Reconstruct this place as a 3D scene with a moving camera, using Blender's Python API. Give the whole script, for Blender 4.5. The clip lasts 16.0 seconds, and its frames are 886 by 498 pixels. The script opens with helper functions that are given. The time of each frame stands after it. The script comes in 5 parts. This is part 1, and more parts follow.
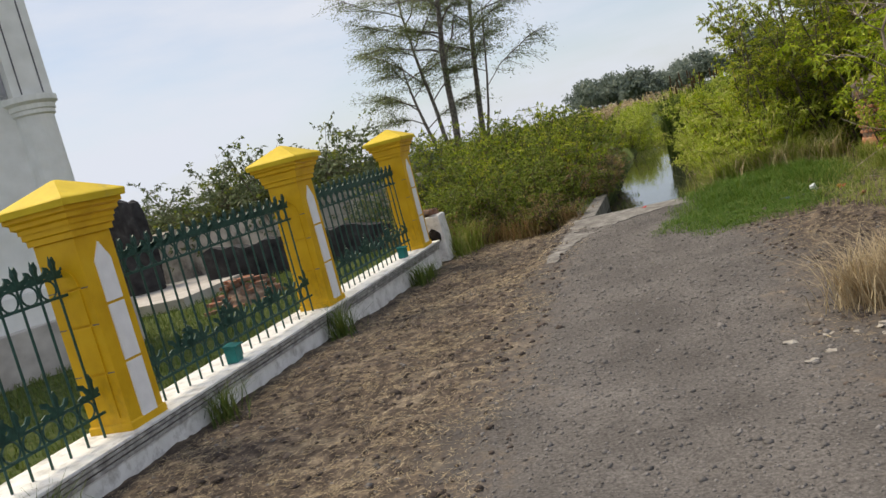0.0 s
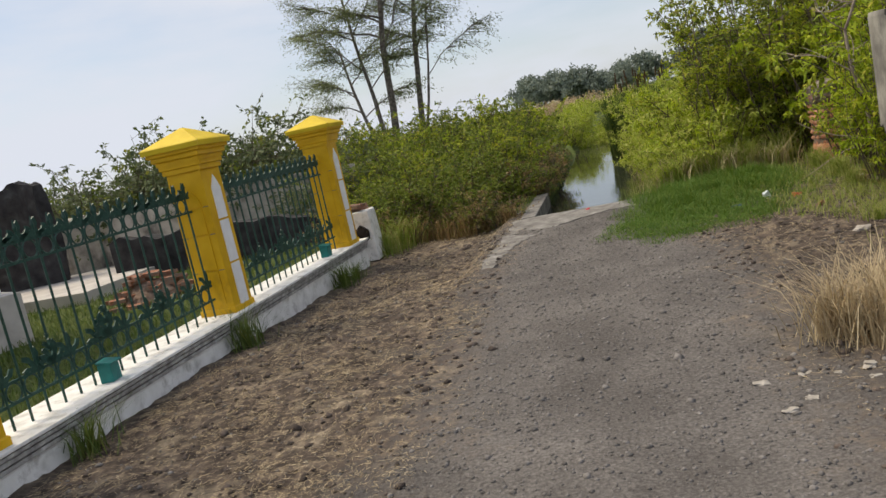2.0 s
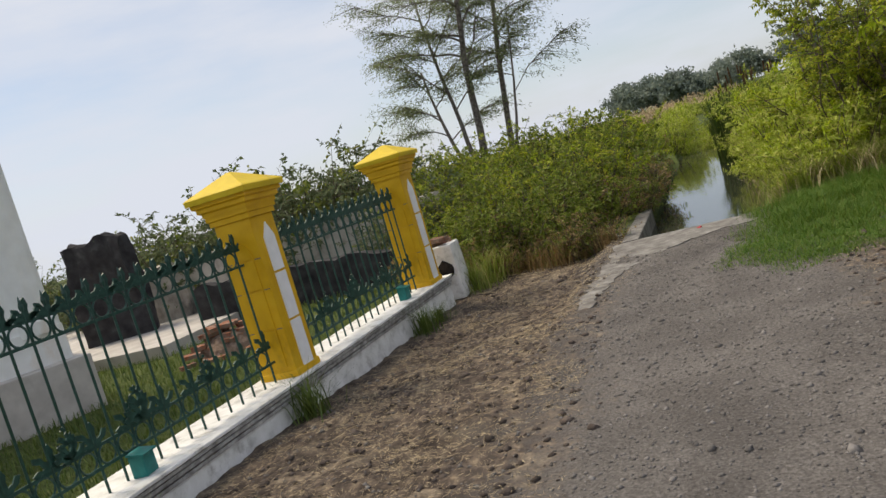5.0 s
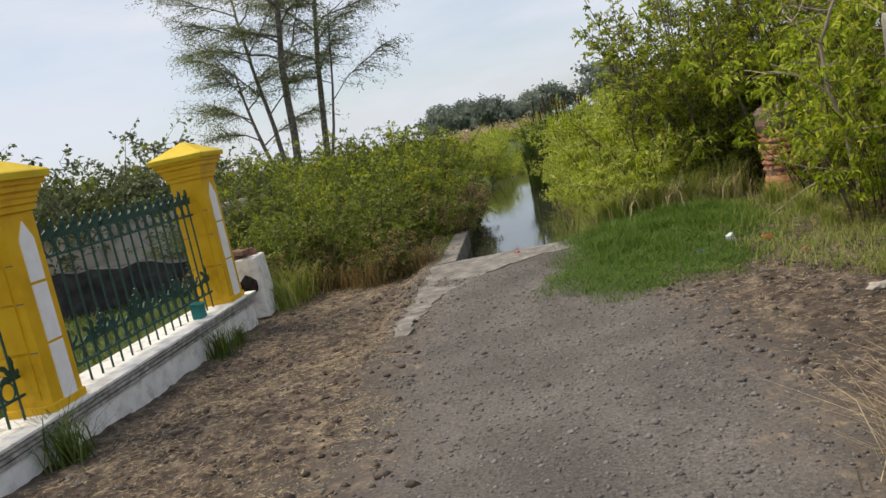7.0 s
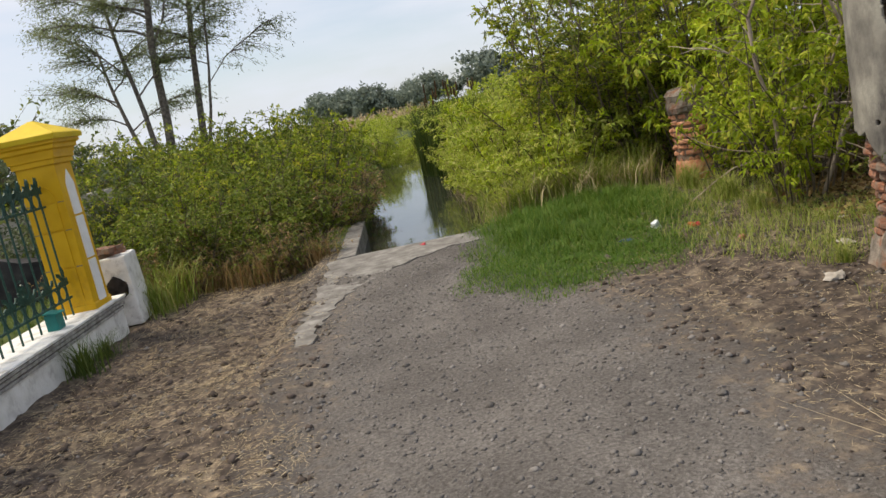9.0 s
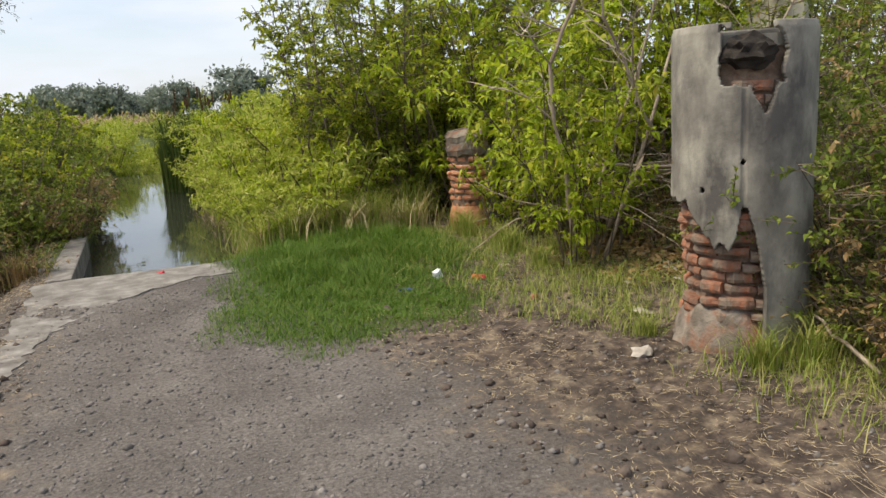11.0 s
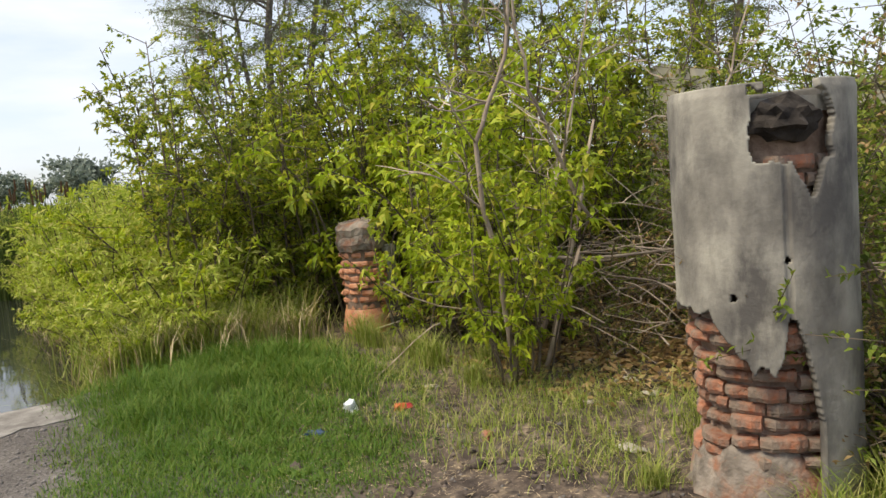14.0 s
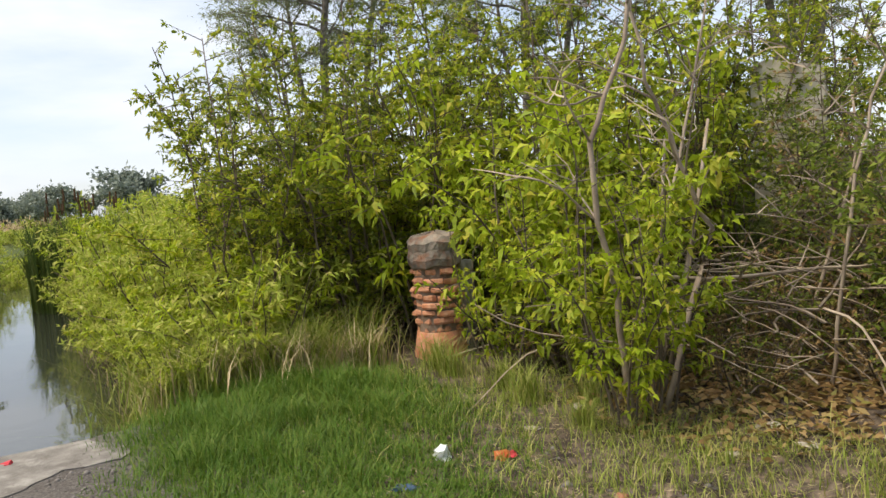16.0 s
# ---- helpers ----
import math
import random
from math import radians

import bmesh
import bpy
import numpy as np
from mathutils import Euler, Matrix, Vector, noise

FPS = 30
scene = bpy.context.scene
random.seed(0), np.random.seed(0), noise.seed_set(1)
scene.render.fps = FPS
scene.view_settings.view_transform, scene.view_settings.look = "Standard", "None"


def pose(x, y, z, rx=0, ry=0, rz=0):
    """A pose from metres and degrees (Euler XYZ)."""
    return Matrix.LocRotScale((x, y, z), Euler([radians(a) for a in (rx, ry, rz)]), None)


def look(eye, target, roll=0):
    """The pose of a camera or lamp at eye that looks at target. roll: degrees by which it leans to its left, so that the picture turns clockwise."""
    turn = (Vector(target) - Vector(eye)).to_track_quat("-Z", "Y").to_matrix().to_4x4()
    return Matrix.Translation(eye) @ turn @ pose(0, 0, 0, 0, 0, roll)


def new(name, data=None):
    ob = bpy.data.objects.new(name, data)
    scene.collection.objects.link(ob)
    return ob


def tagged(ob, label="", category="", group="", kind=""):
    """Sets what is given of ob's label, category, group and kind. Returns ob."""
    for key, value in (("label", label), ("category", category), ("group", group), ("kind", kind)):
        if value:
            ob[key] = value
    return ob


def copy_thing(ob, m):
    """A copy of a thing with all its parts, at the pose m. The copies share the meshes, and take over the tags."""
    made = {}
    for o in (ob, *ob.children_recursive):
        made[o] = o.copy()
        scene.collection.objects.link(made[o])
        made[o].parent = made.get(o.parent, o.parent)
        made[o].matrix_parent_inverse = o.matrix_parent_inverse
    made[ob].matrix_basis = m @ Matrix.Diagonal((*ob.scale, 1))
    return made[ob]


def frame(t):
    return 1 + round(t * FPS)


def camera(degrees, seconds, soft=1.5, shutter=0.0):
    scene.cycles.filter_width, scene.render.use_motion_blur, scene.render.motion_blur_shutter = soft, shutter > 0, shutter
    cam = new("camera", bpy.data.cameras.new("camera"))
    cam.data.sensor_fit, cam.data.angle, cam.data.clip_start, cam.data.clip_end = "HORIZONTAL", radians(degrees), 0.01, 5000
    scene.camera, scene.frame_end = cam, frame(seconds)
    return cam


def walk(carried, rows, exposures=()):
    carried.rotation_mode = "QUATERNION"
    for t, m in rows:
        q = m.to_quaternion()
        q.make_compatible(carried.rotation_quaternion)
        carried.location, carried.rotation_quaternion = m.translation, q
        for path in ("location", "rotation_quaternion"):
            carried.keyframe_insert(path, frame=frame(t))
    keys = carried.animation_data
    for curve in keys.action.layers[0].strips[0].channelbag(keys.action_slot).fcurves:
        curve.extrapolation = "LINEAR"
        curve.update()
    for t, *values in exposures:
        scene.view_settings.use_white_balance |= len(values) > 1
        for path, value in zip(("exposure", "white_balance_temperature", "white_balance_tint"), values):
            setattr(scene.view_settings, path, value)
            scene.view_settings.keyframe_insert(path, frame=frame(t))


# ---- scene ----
cam = camera(59.1, 16.0, soft=1.5)
PATH = [
    (0, (0.331, -0.011, 1.609), (0.181, 1.968, 1.356), -14.3),
    (0.5, (0.431, 0.189, 1.599), (0.250, 2.164, 1.341), -13.7),
    (1, (0.493, 0.401, 1.587), (0.402, 2.383, 1.332), -11.1),
    (1.5, (0.461, 0.640, 1.571), (0.425, 2.619, 1.280), -11.9),
    (2, (0.442, 0.871, 1.566), (0.437, 2.847, 1.258), -12.1),
    (2.5, (0.508, 1.096, 1.570), (0.412, 3.079, 1.328), -14.2),
    (3, (0.575, 1.304, 1.579), (0.177, 3.253, 1.370), -16.2),
    (3.2, (0.571, 1.372, 1.579), (0.162, 3.317, 1.358), -16.4),
    (5.3, (0.621, 2.012, 1.578), (0.466, 3.996, 1.372), -16.2),
    (5.5, (0.620, 2.057, 1.578), (0.554, 4.044, 1.359), -15.5),
    (6, (0.523, 2.224, 1.568), (0.590, 4.208, 1.323), -15.3),
    (6.5, (0.494, 2.385, 1.558), (0.775, 4.342, 1.259), -14.4),
    (7, (0.579, 2.609, 1.551), (0.810, 4.576, 1.267), -11.9),
    (7.5, (0.587, 2.780, 1.547), (0.833, 4.742, 1.247), -10.4),
    (8, (0.533, 3.001, 1.547), (0.811, 4.961, 1.260), -9.8),
    (8.2, (0.503, 3.078, 1.546), (0.822, 5.029, 1.239), -10.4),
    (10.3, (0.557, 4.110, 1.420), (1.380, 5.892, 1.037), -6.7),
    (10.5, (0.605, 4.203, 1.425), (1.486, 5.958, 1.043), -5.6),
    (11, (0.695, 4.412, 1.431), (1.802, 6.034, 1.054), -3.1),
    (11.5, (0.684, 4.599, 1.465), (2.089, 5.970, 1.079), -3.3),
    (12, (0.766, 4.794, 1.448), (2.171, 6.172, 1.091), -3.8),
    (12.5, (0.882, 4.981, 1.466), (2.300, 6.365, 1.196), -2.3),
    (13, (0.912, 5.168, 1.474), (2.342, 6.545, 1.226), -3.5),
    (13.5, (0.975, 5.409, 1.474), (2.420, 6.772, 1.236), -4.2),
    (14, (1.130, 5.610, 1.471), (2.542, 7.013, 1.279), -4.4),
    (14.5, (1.208, 5.765, 1.464), (2.568, 7.221, 1.286), -3.8),
    (15, (1.215, 5.971, 1.471), (2.585, 7.418, 1.297), -4.1),
    (15.5, (1.273, 6.188, 1.449), (2.670, 7.607, 1.267), -4.1),
    (16, (1.401, 6.402, 1.456), (2.745, 7.875, 1.304), -4.3),
]
walk(cam, [(t, look(eye, target, roll)) for t, eye, target, roll in PATH], exposures=[(0, 0.0), (3, -0.05), (5.5, -0.06), (8, 0.08), (10.5, 0.22), (11, 0.31), (11.5, 0.28), (12, 0.55), (12.5, 0.37), (13, 0.30), (14, 0.42), (15, 0.24), (16, 0.42)])

# ---- world and sun ----
world = bpy.data.worlds.new("world")
scene.world = world
world.use_nodes = True
wn, wl = world.node_tree.nodes, world.node_tree.links
wn.clear()
w_out, w_bg = wn.new("ShaderNodeOutputWorld"), wn.new("ShaderNodeBackground")
w_sky, w_mul = wn.new("ShaderNodeTexSky"), wn.new("ShaderNodeVectorMath")
w_sky.sky_type, w_sky.sun_disc = "NISHITA", False
SUN_EL, SUN_AZ = radians(58), radians(-66)
w_sky.sun_elevation, w_sky.sun_rotation = SUN_EL, SUN_AZ
w_sky.air_density, w_sky.dust_density = 1.0, 1.2
w_mul.operation = "SCALE"
w_mul.inputs["Scale"].default_value = 0.13
w_tc, w_map, w_noise, w_ramp, w_mix = wn.new("ShaderNodeTexCoord"), wn.new("ShaderNodeMapping"), wn.new("ShaderNodeTexNoise"), wn.new("ShaderNodeValToRGB"), wn.new("ShaderNodeMix")
w_map.inputs["Scale"].default_value = (1.2, 1.6, 5.0)
w_noise.inputs["Scale"].default_value, w_noise.inputs["Detail"].default_value, w_noise.inputs["Roughness"].default_value = 1.6, 7, 0.55
w_ramp.color_ramp.elements[0].position, w_ramp.color_ramp.elements[1].position = 0.36, 0.60
w_ramp.color_ramp.elements[0].color, w_ramp.color_ramp.elements[1].color = (0.42, 0.42, 0.42, 1), (1, 1, 1, 1)
w_mix.data_type = "RGBA"
w_mix.inputs[7].default_value = (0.75, 0.785, 0.87, 1)
wl.new(w_tc.outputs["Generated"], w_map.inputs[0])
wl.new(w_map.outputs[0], w_noise.inputs["Vector"])
wl.new(w_noise.outputs["Fac"], w_ramp.inputs[0])
wl.new(w_ramp.outputs[0], w_mix.inputs[0])
wl.new(w_sky.outputs[0], w_mul.inputs[0])
wl.new(w_mul.outputs[0], w_mix.inputs[6])
wl.new(w_mix.outputs[2], w_bg.inputs[0])
wl.new(w_bg.outputs[0], w_out.inputs[0])
w_bg.inputs[1].default_value = 1.0

sun_data = bpy.data.lights.new("sun", "SUN")
sun_data.energy, sun_data.angle, sun_data.color = 3.6, radians(22), (1.0, 0.87, 0.66)
sun = new("sun", sun_data)
# the sun stands ahead and to the left of the road's start
SUN_DIR = Vector((math.sin(SUN_AZ) * math.cos(SUN_EL), math.cos(SUN_AZ) * math.cos(SUN_EL), math.sin(SUN_EL)))
sun.matrix_world = look(SUN_DIR * 50, (0, 0, 0))

# ---- materials ----


def material(name, ramp, scale=8.0, rough=0.8, bump=0.2, bump_scale=60.0, spread=None, metal=0.0, detail=6, stain=None, stain_scale=1.5, stain_amount=0.5, streak=0.45, spec=0.3, coords="Object", wet=None):
    """Noise-coloured surface: ramp is a list of (position, colour); stain is a second colour over large patches."""
    m = bpy.data.materials.new(name)
    m.use_nodes = True
    n, l = m.node_tree.nodes, m.node_tree.links
    b = n["Principled BSDF"]
    tc, no, cr = n.new("ShaderNodeTexCoord"), n.new("ShaderNodeTexNoise"), n.new("ShaderNodeValToRGB")
    no.inputs["Scale"].default_value, no.inputs["Detail"].default_value = scale, detail
    l.new(tc.outputs[coords], no.inputs["Vector"])
    l.new(no.outputs["Fac"], cr.inputs[0])
    while len(cr.color_ramp.elements) < len(ramp):
        cr.color_ramp.elements.new(0.5)
    for e, (p, c) in zip(cr.color_ramp.elements, ramp):
        e.position, e.color = p, (*c, 1)
    colour = cr.outputs[0]
    if spread:
        rnd, hsv, mr = n.new("ShaderNodeObjectInfo" if spread[0] == "object" else "ShaderNodeNewGeometry"), n.new("ShaderNodeHueSaturation"), n.new("ShaderNodeMapRange")
        l.new(rnd.outputs["Random" if spread[0] == "object" else "Random Per Island"], mr.inputs[0])
        mr.inputs[3].default_value, mr.inputs[4].default_value = 1 - spread[1], 1 + spread[1]
        l.new(mr.outputs[0], hsv.inputs["Value"])
        l.new(colour, hsv.inputs["Color"])
        colour = hsv.outputs[0]
    if stain:
        no2, cr2, mx = n.new("ShaderNodeTexNoise"), n.new("ShaderNodeValToRGB"), n.new("ShaderNodeMix")
        mp = n.new("ShaderNodeMapping")
        mp.inputs["Scale"].default_value = (1, 1, streak)
        l.new(tc.outputs[coords], mp.inputs[0])
        l.new(mp.outputs[0], no2.inputs["Vector"])
        no2.inputs["Scale"].default_value, no2.inputs["Detail"].default_value, no2.inputs["Roughness"].default_value = stain_scale, 8, 0.65
        cr2.color_ramp.elements[0].position, cr2.color_ramp.elements[1].position = 0.62 - stain_amount * 0.35, 0.78 - stain_amount * 0.3
        mx.data_type = "RGBA"
        mx.inputs[7].default_value = (*stain, 1)
        l.new(no2.outputs["Fac"], cr2.inputs[0])
        l.new(cr2.outputs[0], mx.inputs[0])
        l.new(colour, mx.inputs[6])
        colour = mx.outputs[2]
    l.new(colour, b.inputs["Base Color"])
    b.inputs["Roughness"].default_value, b.inputs["Metallic"].default_value = rough, metal
    b.inputs["Specular IOR Level"].default_value = spec
    if bump:
        nb, bp = n.new("ShaderNodeTexNoise"), n.new("ShaderNodeBump")
        nb.inputs["Scale"].default_value, nb.inputs["Detail"].default_value = bump_scale, 5
        bp.inputs["Strength"].default_value, bp.inputs["Distance"].default_value = bump, 0.02
        l.new(tc.outputs[coords], nb.inputs["Vector"])
        l.new(nb.outputs["Fac"], bp.inputs["Height"])
        l.new(bp.outputs[0], b.inputs["Normal"])
    return m


def leaf_material(name, colours, through_light=0.35, rough=0.55):
    """Leaves: each leaf takes its own tone out of the ramp; part of the light passes through."""
    m = bpy.data.materials.new(name)
    m.use_nodes = True
    n, l = m.node_tree.nodes, m.node_tree.links
    b, out = n["Principled BSDF"], n["Material Output"]
    geo, cr, tr, mx = n.new("ShaderNodeNewGeometry"), n.new("ShaderNodeValToRGB"), n.new("ShaderNodeBsdfTranslucent"), n.new("ShaderNodeMixShader")
    while len(cr.color_ramp.elements) < len(colours):
        cr.color_ramp.elements.new(0.5)
    for i, (e, c) in enumerate(zip(cr.color_ramp.elements, colours)):
        e.position, e.color = i / (len(colours) - 1), (*c, 1)
    l.new(geo.outputs["Random Per Island"], cr.inputs[0])
    l.new(cr.outputs[0], b.inputs["Base Color"])
    l.new(cr.outputs[0], tr.inputs[0])
    b.inputs["Roughness"].default_value, b.inputs["Specular IOR Level"].default_value = rough, 0.3
    mx.inputs[0].default_value = through_light
    l.new(b.outputs[0], mx.inputs[1])
    l.new(tr.outputs[0], mx.inputs[2])
    l.new(mx.outputs[0], out.inputs[0])
    return m


def ground_material():
    """Gravel road between strips of dry, straw-strewn soil; green meadow further off."""
    m = bpy.data.materials.new("ground")
    m.use_nodes = True
    n, l = m.node_tree.nodes, m.node_tree.links
    b = n["Principled BSDF"]
    tc, sep = n.new("ShaderNodeTexCoord"), n.new("ShaderNodeSeparateXYZ")
    l.new(tc.outputs["Object"], sep.inputs[0])

    def noise_node(scale, detail=6, rough=0.6):
        x = n.new("ShaderNodeTexNoise")
        x.inputs["Scale"].default_value, x.inputs["Detail"].default_value, x.inputs["Roughness"].default_value = scale, detail, rough
        l.new(tc.outputs["Object"], x.inputs["Vector"])
        return x.outputs["Fac"]

    def calc(op, a, c, clamp=False):
        x = n.new("ShaderNodeMath")
        x.operation, x.use_clamp = op, clamp
        for i, v in enumerate((a, c)):
            if isinstance(v, (int, float)):
                x.inputs[i].default_value = v
            else:
                l.new(v, x.inputs[i])
        return x.outputs[0]

    def ramp(fac, stops):
        x = n.new("ShaderNodeValToRGB")
        while len(x.color_ramp.elements) < len(stops):
            x.color_ramp.elements.new(0.5)
        for e, (p, c) in zip(x.color_ramp.elements, stops):
            e.position, e.color = p, (*c, 1)
        l.new(fac, x.inputs[0])
        return x.outputs[0]

    def mix(fac, a, c):
        x = n.new("ShaderNodeMix")
        x.data_type = "RGBA"
        l.new(fac, x.inputs[0]), l.new(a, x.inputs[6]), l.new(c, x.inputs[7])
        return x.outputs[2]

    fine, mid, big = noise_node(55, 4, 0.7), noise_node(9, 8, 0.7), noise_node(1.3, 5, 0.55)
    gravel = ramp(fine, [(0.25, (0.066, 0.060, 0.056)), (0.5, (0.148, 0.138, 0.133)), (0.78, (0.270, 0.255, 0.245))])
    soil = ramp(mid, [(0.32, (0.036, 0.029, 0.026)), (0.47, (0.082, 0.066, 0.057)), (0.58, (0.165, 0.132, 0.104)), (0.72, (0.36, 0.29, 0.205))])
    husk = ramp(mid, [(0.30, (0.085, 0.071, 0.058)), (0.50, (0.20, 0.167, 0.128)), (0.70, (0.40, 0.34, 0.26))])
    husk_patch = calc("MULTIPLY", calc("SUBTRACT", noise_node(2.4, 7, 0.68), 0.53), 7.0, True)
    soil = mix(husk_patch, soil, husk)
    meadow = ramp(mid, [(0.3, (0.03, 0.045, 0.012)), (0.55, (0.085, 0.11, 0.03)), (0.75, (0.19, 0.17, 0.07))])
    # across: 0 on the road's axis, 1 at its edges
    axis = calc("SUBTRACT", sep.outputs[0], calc("ADD", calc("MULTIPLY", sep.outputs[1], 0.19), 0.28))
    across = calc("DIVIDE", calc("ABSOLUTE", axis, 0), 1.12)
    edge = calc("ADD", across, calc("MULTIPLY", calc("SUBTRACT", big, 0.5), 1.5))
    edge = calc("ADD", edge, calc("MULTIPLY", calc("SUBTRACT", mid, 0.5), 1.2))
    off_road = calc("MULTIPLY", calc("SUBTRACT", edge, 0.72), 1.6, True)
    worn = ramp(big, [(0.35, (0.72, 0.70, 0.68)), (0.65, (1.12, 1.10, 1.07))])
    tone = n.new("ShaderNodeMix")
    tone.data_type, tone.blend_type = "RGBA", "MULTIPLY"
    tone.inputs[0].default_value = 1.0
    l.new(mix(off_road, gravel, soil), tone.inputs[6]), l.new(worn, tone.inputs[7])
    near = tone.outputs[2]
    lawn_side = calc("MULTIPLY", calc("SUBTRACT", calc("SUBTRACT", calc("MULTIPLY", sep.outputs[1], 0.264), 3.95), sep.outputs[0]), 4.0, True)
    far = calc("ADD", calc("MULTIPLY", calc("SUBTRACT", sep.outputs[1], 12.8), 0.9, True), calc("MULTIPLY", calc("SUBTRACT", sep.outputs[0], 6.5), 0.7, True), True)
    far = calc("ADD", far, lawn_side, True)
    l.new(mix(far, near, meadow), b.inputs["Base Color"])
    b.inputs["Roughness"].default_value, b.inputs["Specular IOR Level"].default_value = 0.95, 0.15
    bp, bp2 = n.new("ShaderNodeBump"), n.new("ShaderNodeBump")
    bp.inputs["Strength"].default_value, bp.inputs["Distance"].default_value = 0.7, 0.015
    bp2.inputs["Strength"].default_value, bp2.inputs["Distance"].default_value = 0.5, 0.05
    l.new(fine, bp.inputs["Height"]), l.new(mid, bp2.inputs["Height"])
    l.new(bp2.outputs[0], bp.inputs["Normal"]), l.new(bp.outputs[0], b.inputs["Normal"])
    return m


def water_material():
    m = bpy.data.materials.new("water")
    m.use_nodes = True
    n, l = m.node_tree.nodes, m.node_tree.links
    b = n["Principled BSDF"]
    b.inputs["Base Color"].default_value, b.inputs["Roughness"].default_value = (0.035, 0.04, 0.03, 1), 0.04
    b.inputs["Specular IOR Level"].default_value = 0.7
    tc, no, bp = n.new("ShaderNodeTexCoord"), n.new("ShaderNodeTexNoise"), n.new("ShaderNodeBump")
    no.inputs["Scale"].default_value, no.inputs["Detail"].default_value = 3.5, 4
    bp.inputs["Strength"].default_value, bp.inputs["Distance"].default_value = 0.10, 0.02
    l.new(tc.outputs["Object"], no.inputs["Vector"]), l.new(no.outputs["Fac"], bp.inputs["Height"]), l.new(bp.outputs[0], b.inputs["Normal"])
    return m


M_GROUND, M_WATER = ground_material(), water_material()
M_YELLOW = material("yellow_paint", [(0.3, (0.58, 0.33, 0.005)), (0.55, (0.68, 0.40, 0.008)), (0.8, (0.72, 0.45, 0.018))], 5, 0.55, 0.12, 90, stain=(0.36, 0.22, 0.02), stain_scale=3, stain_amount=0.12)
M_CAP = material("yellow_cap_paint", [(0.3, (0.58, 0.41, 0.015)), (0.6, (0.68, 0.49, 0.022)), (0.8, (0.73, 0.55, 0.04))], 6, 0.65, 0.15, 70, stain=(0.38, 0.28, 0.05), stain_scale=4, stain_amount=0.2)
M_WHITE = material("white_inlay_paint", [(0.3, (0.80, 0.79, 0.78)), (0.7, (0.88, 0.87, 0.86))], 12, 0.6, 0.1, 90)
M_WALLWHITE = material("weathered_whitewash", [(0.25, (0.48, 0.47, 0.44)), (0.45, (0.74, 0.73, 0.70)), (0.7, (0.85, 0.84, 0.82))], 7, 0.85, 0.3, 40, stain=(0.40, 0.38, 0.35), stain_scale=6.0, stain_amount=0.22, streak=1.0)
M_MOULD = material("grey_moulding", [(0.3, (0.20, 0.19, 0.18)), (0.55, (0.38, 0.37, 0.35)), (0.8, (0.62, 0.61, 0.59))], 14, 0.9, 0.4, 50)
M_IRON = material("dark_green_iron", [(0.3, (0.010, 0.038, 0.029)), (0.6, (0.020, 0.072, 0.055)), (0.85, (0.06, 0.10, 0.075))], 25, 0.5, 0.1, 120, spec=0.4)
M_TEAL = material("teal_paint", [(0.3, (0.012, 0.13, 0.12)), (0.7, (0.02, 0.21, 0.19))], 10, 0.5, 0.1, 60)
M_HOUSE = material("house_whitewash", [(0.3, (0.68, 0.68, 0.65)), (0.7, (0.80, 0.80, 0.78))], 2.5, 0.85, 0.08, 30, stain=(0.62, 0.50, 0.38), stain_scale=0.7, stain_amount=0.1)
# grey for the pier's painted-in shade, and for eaves, roof and window frame
M_HOUSEGREY = material("house_shade_trim_grey", [(0.3, (0.33, 0.33, 0.36)), (0.7, (0.45, 0.45, 0.48))], 3, 0.8, 0.08, 30)
M_DARKLINE = material("dark_groove", [(0.3, (0.10, 0.10, 0.11)), (0.7, (0.17, 0.17, 0.18))], 5, 0.9, 0)
M_TERRACE = material("pale_terrace", [(0.3, (0.40, 0.365, 0.335)), (0.7, (0.56, 0.525, 0.49))], 3, 0.8, 0.1, 30, stain=(0.3, 0.28, 0.26), stain_scale=1.2, stain_amount=0.15)
M_RUIN = material("ruined_plaster", [(0.3, (0.26, 0.235, 0.20)), (0.5, (0.44, 0.40, 0.35)), (0.75, (0.56, 0.52, 0.46))], 4, 0.95, 0.4, 25, stain=(0.035, 0.033, 0.033), stain_scale=1.6, stain_amount=0.22)
M_BLACKWALL = material("blackened_wall", [(0.3, (0.018, 0.017, 0.019)), (0.6, (0.05, 0.048, 0.05)), (0.85, (0.11, 0.11, 0.11))], 5, 0.95, 0.4, 25)
M_PLASTER = material("old_cement_render", [(0.25, (0.13, 0.121, 0.106)), (0.5, (0.28, 0.265, 0.23)), (0.75, (0.45, 0.43, 0.365))], 4.0, 0.95, 0.2, 38, stain=(0.10, 0.094, 0.088), stain_scale=3.0, stain_amount=0.55, streak=0.5)
M_CONCRETE = material("apron_concrete", [(0.25, (0.14, 0.129, 0.119)), (0.55, (0.245, 0.232, 0.215)), (0.8, (0.36, 0.346, 0.324))], 9, 0.92, 0.5, 45, stain=(0.13, 0.118, 0.108), stain_scale=3.6, stain_amount=0.5, streak=1.0)
M_BRICK = material("red_brick", [(0.25, (0.14, 0.058, 0.034)), (0.48, (0.33, 0.125, 0.065)), (0.8, (0.45, 0.235, 0.15))], 14, 0.95, 0.6, 55, spread=("object", 0.4), stain=(0.21, 0.165, 0.13), stain_scale=9, stain_amount=0.6, streak=1.0)
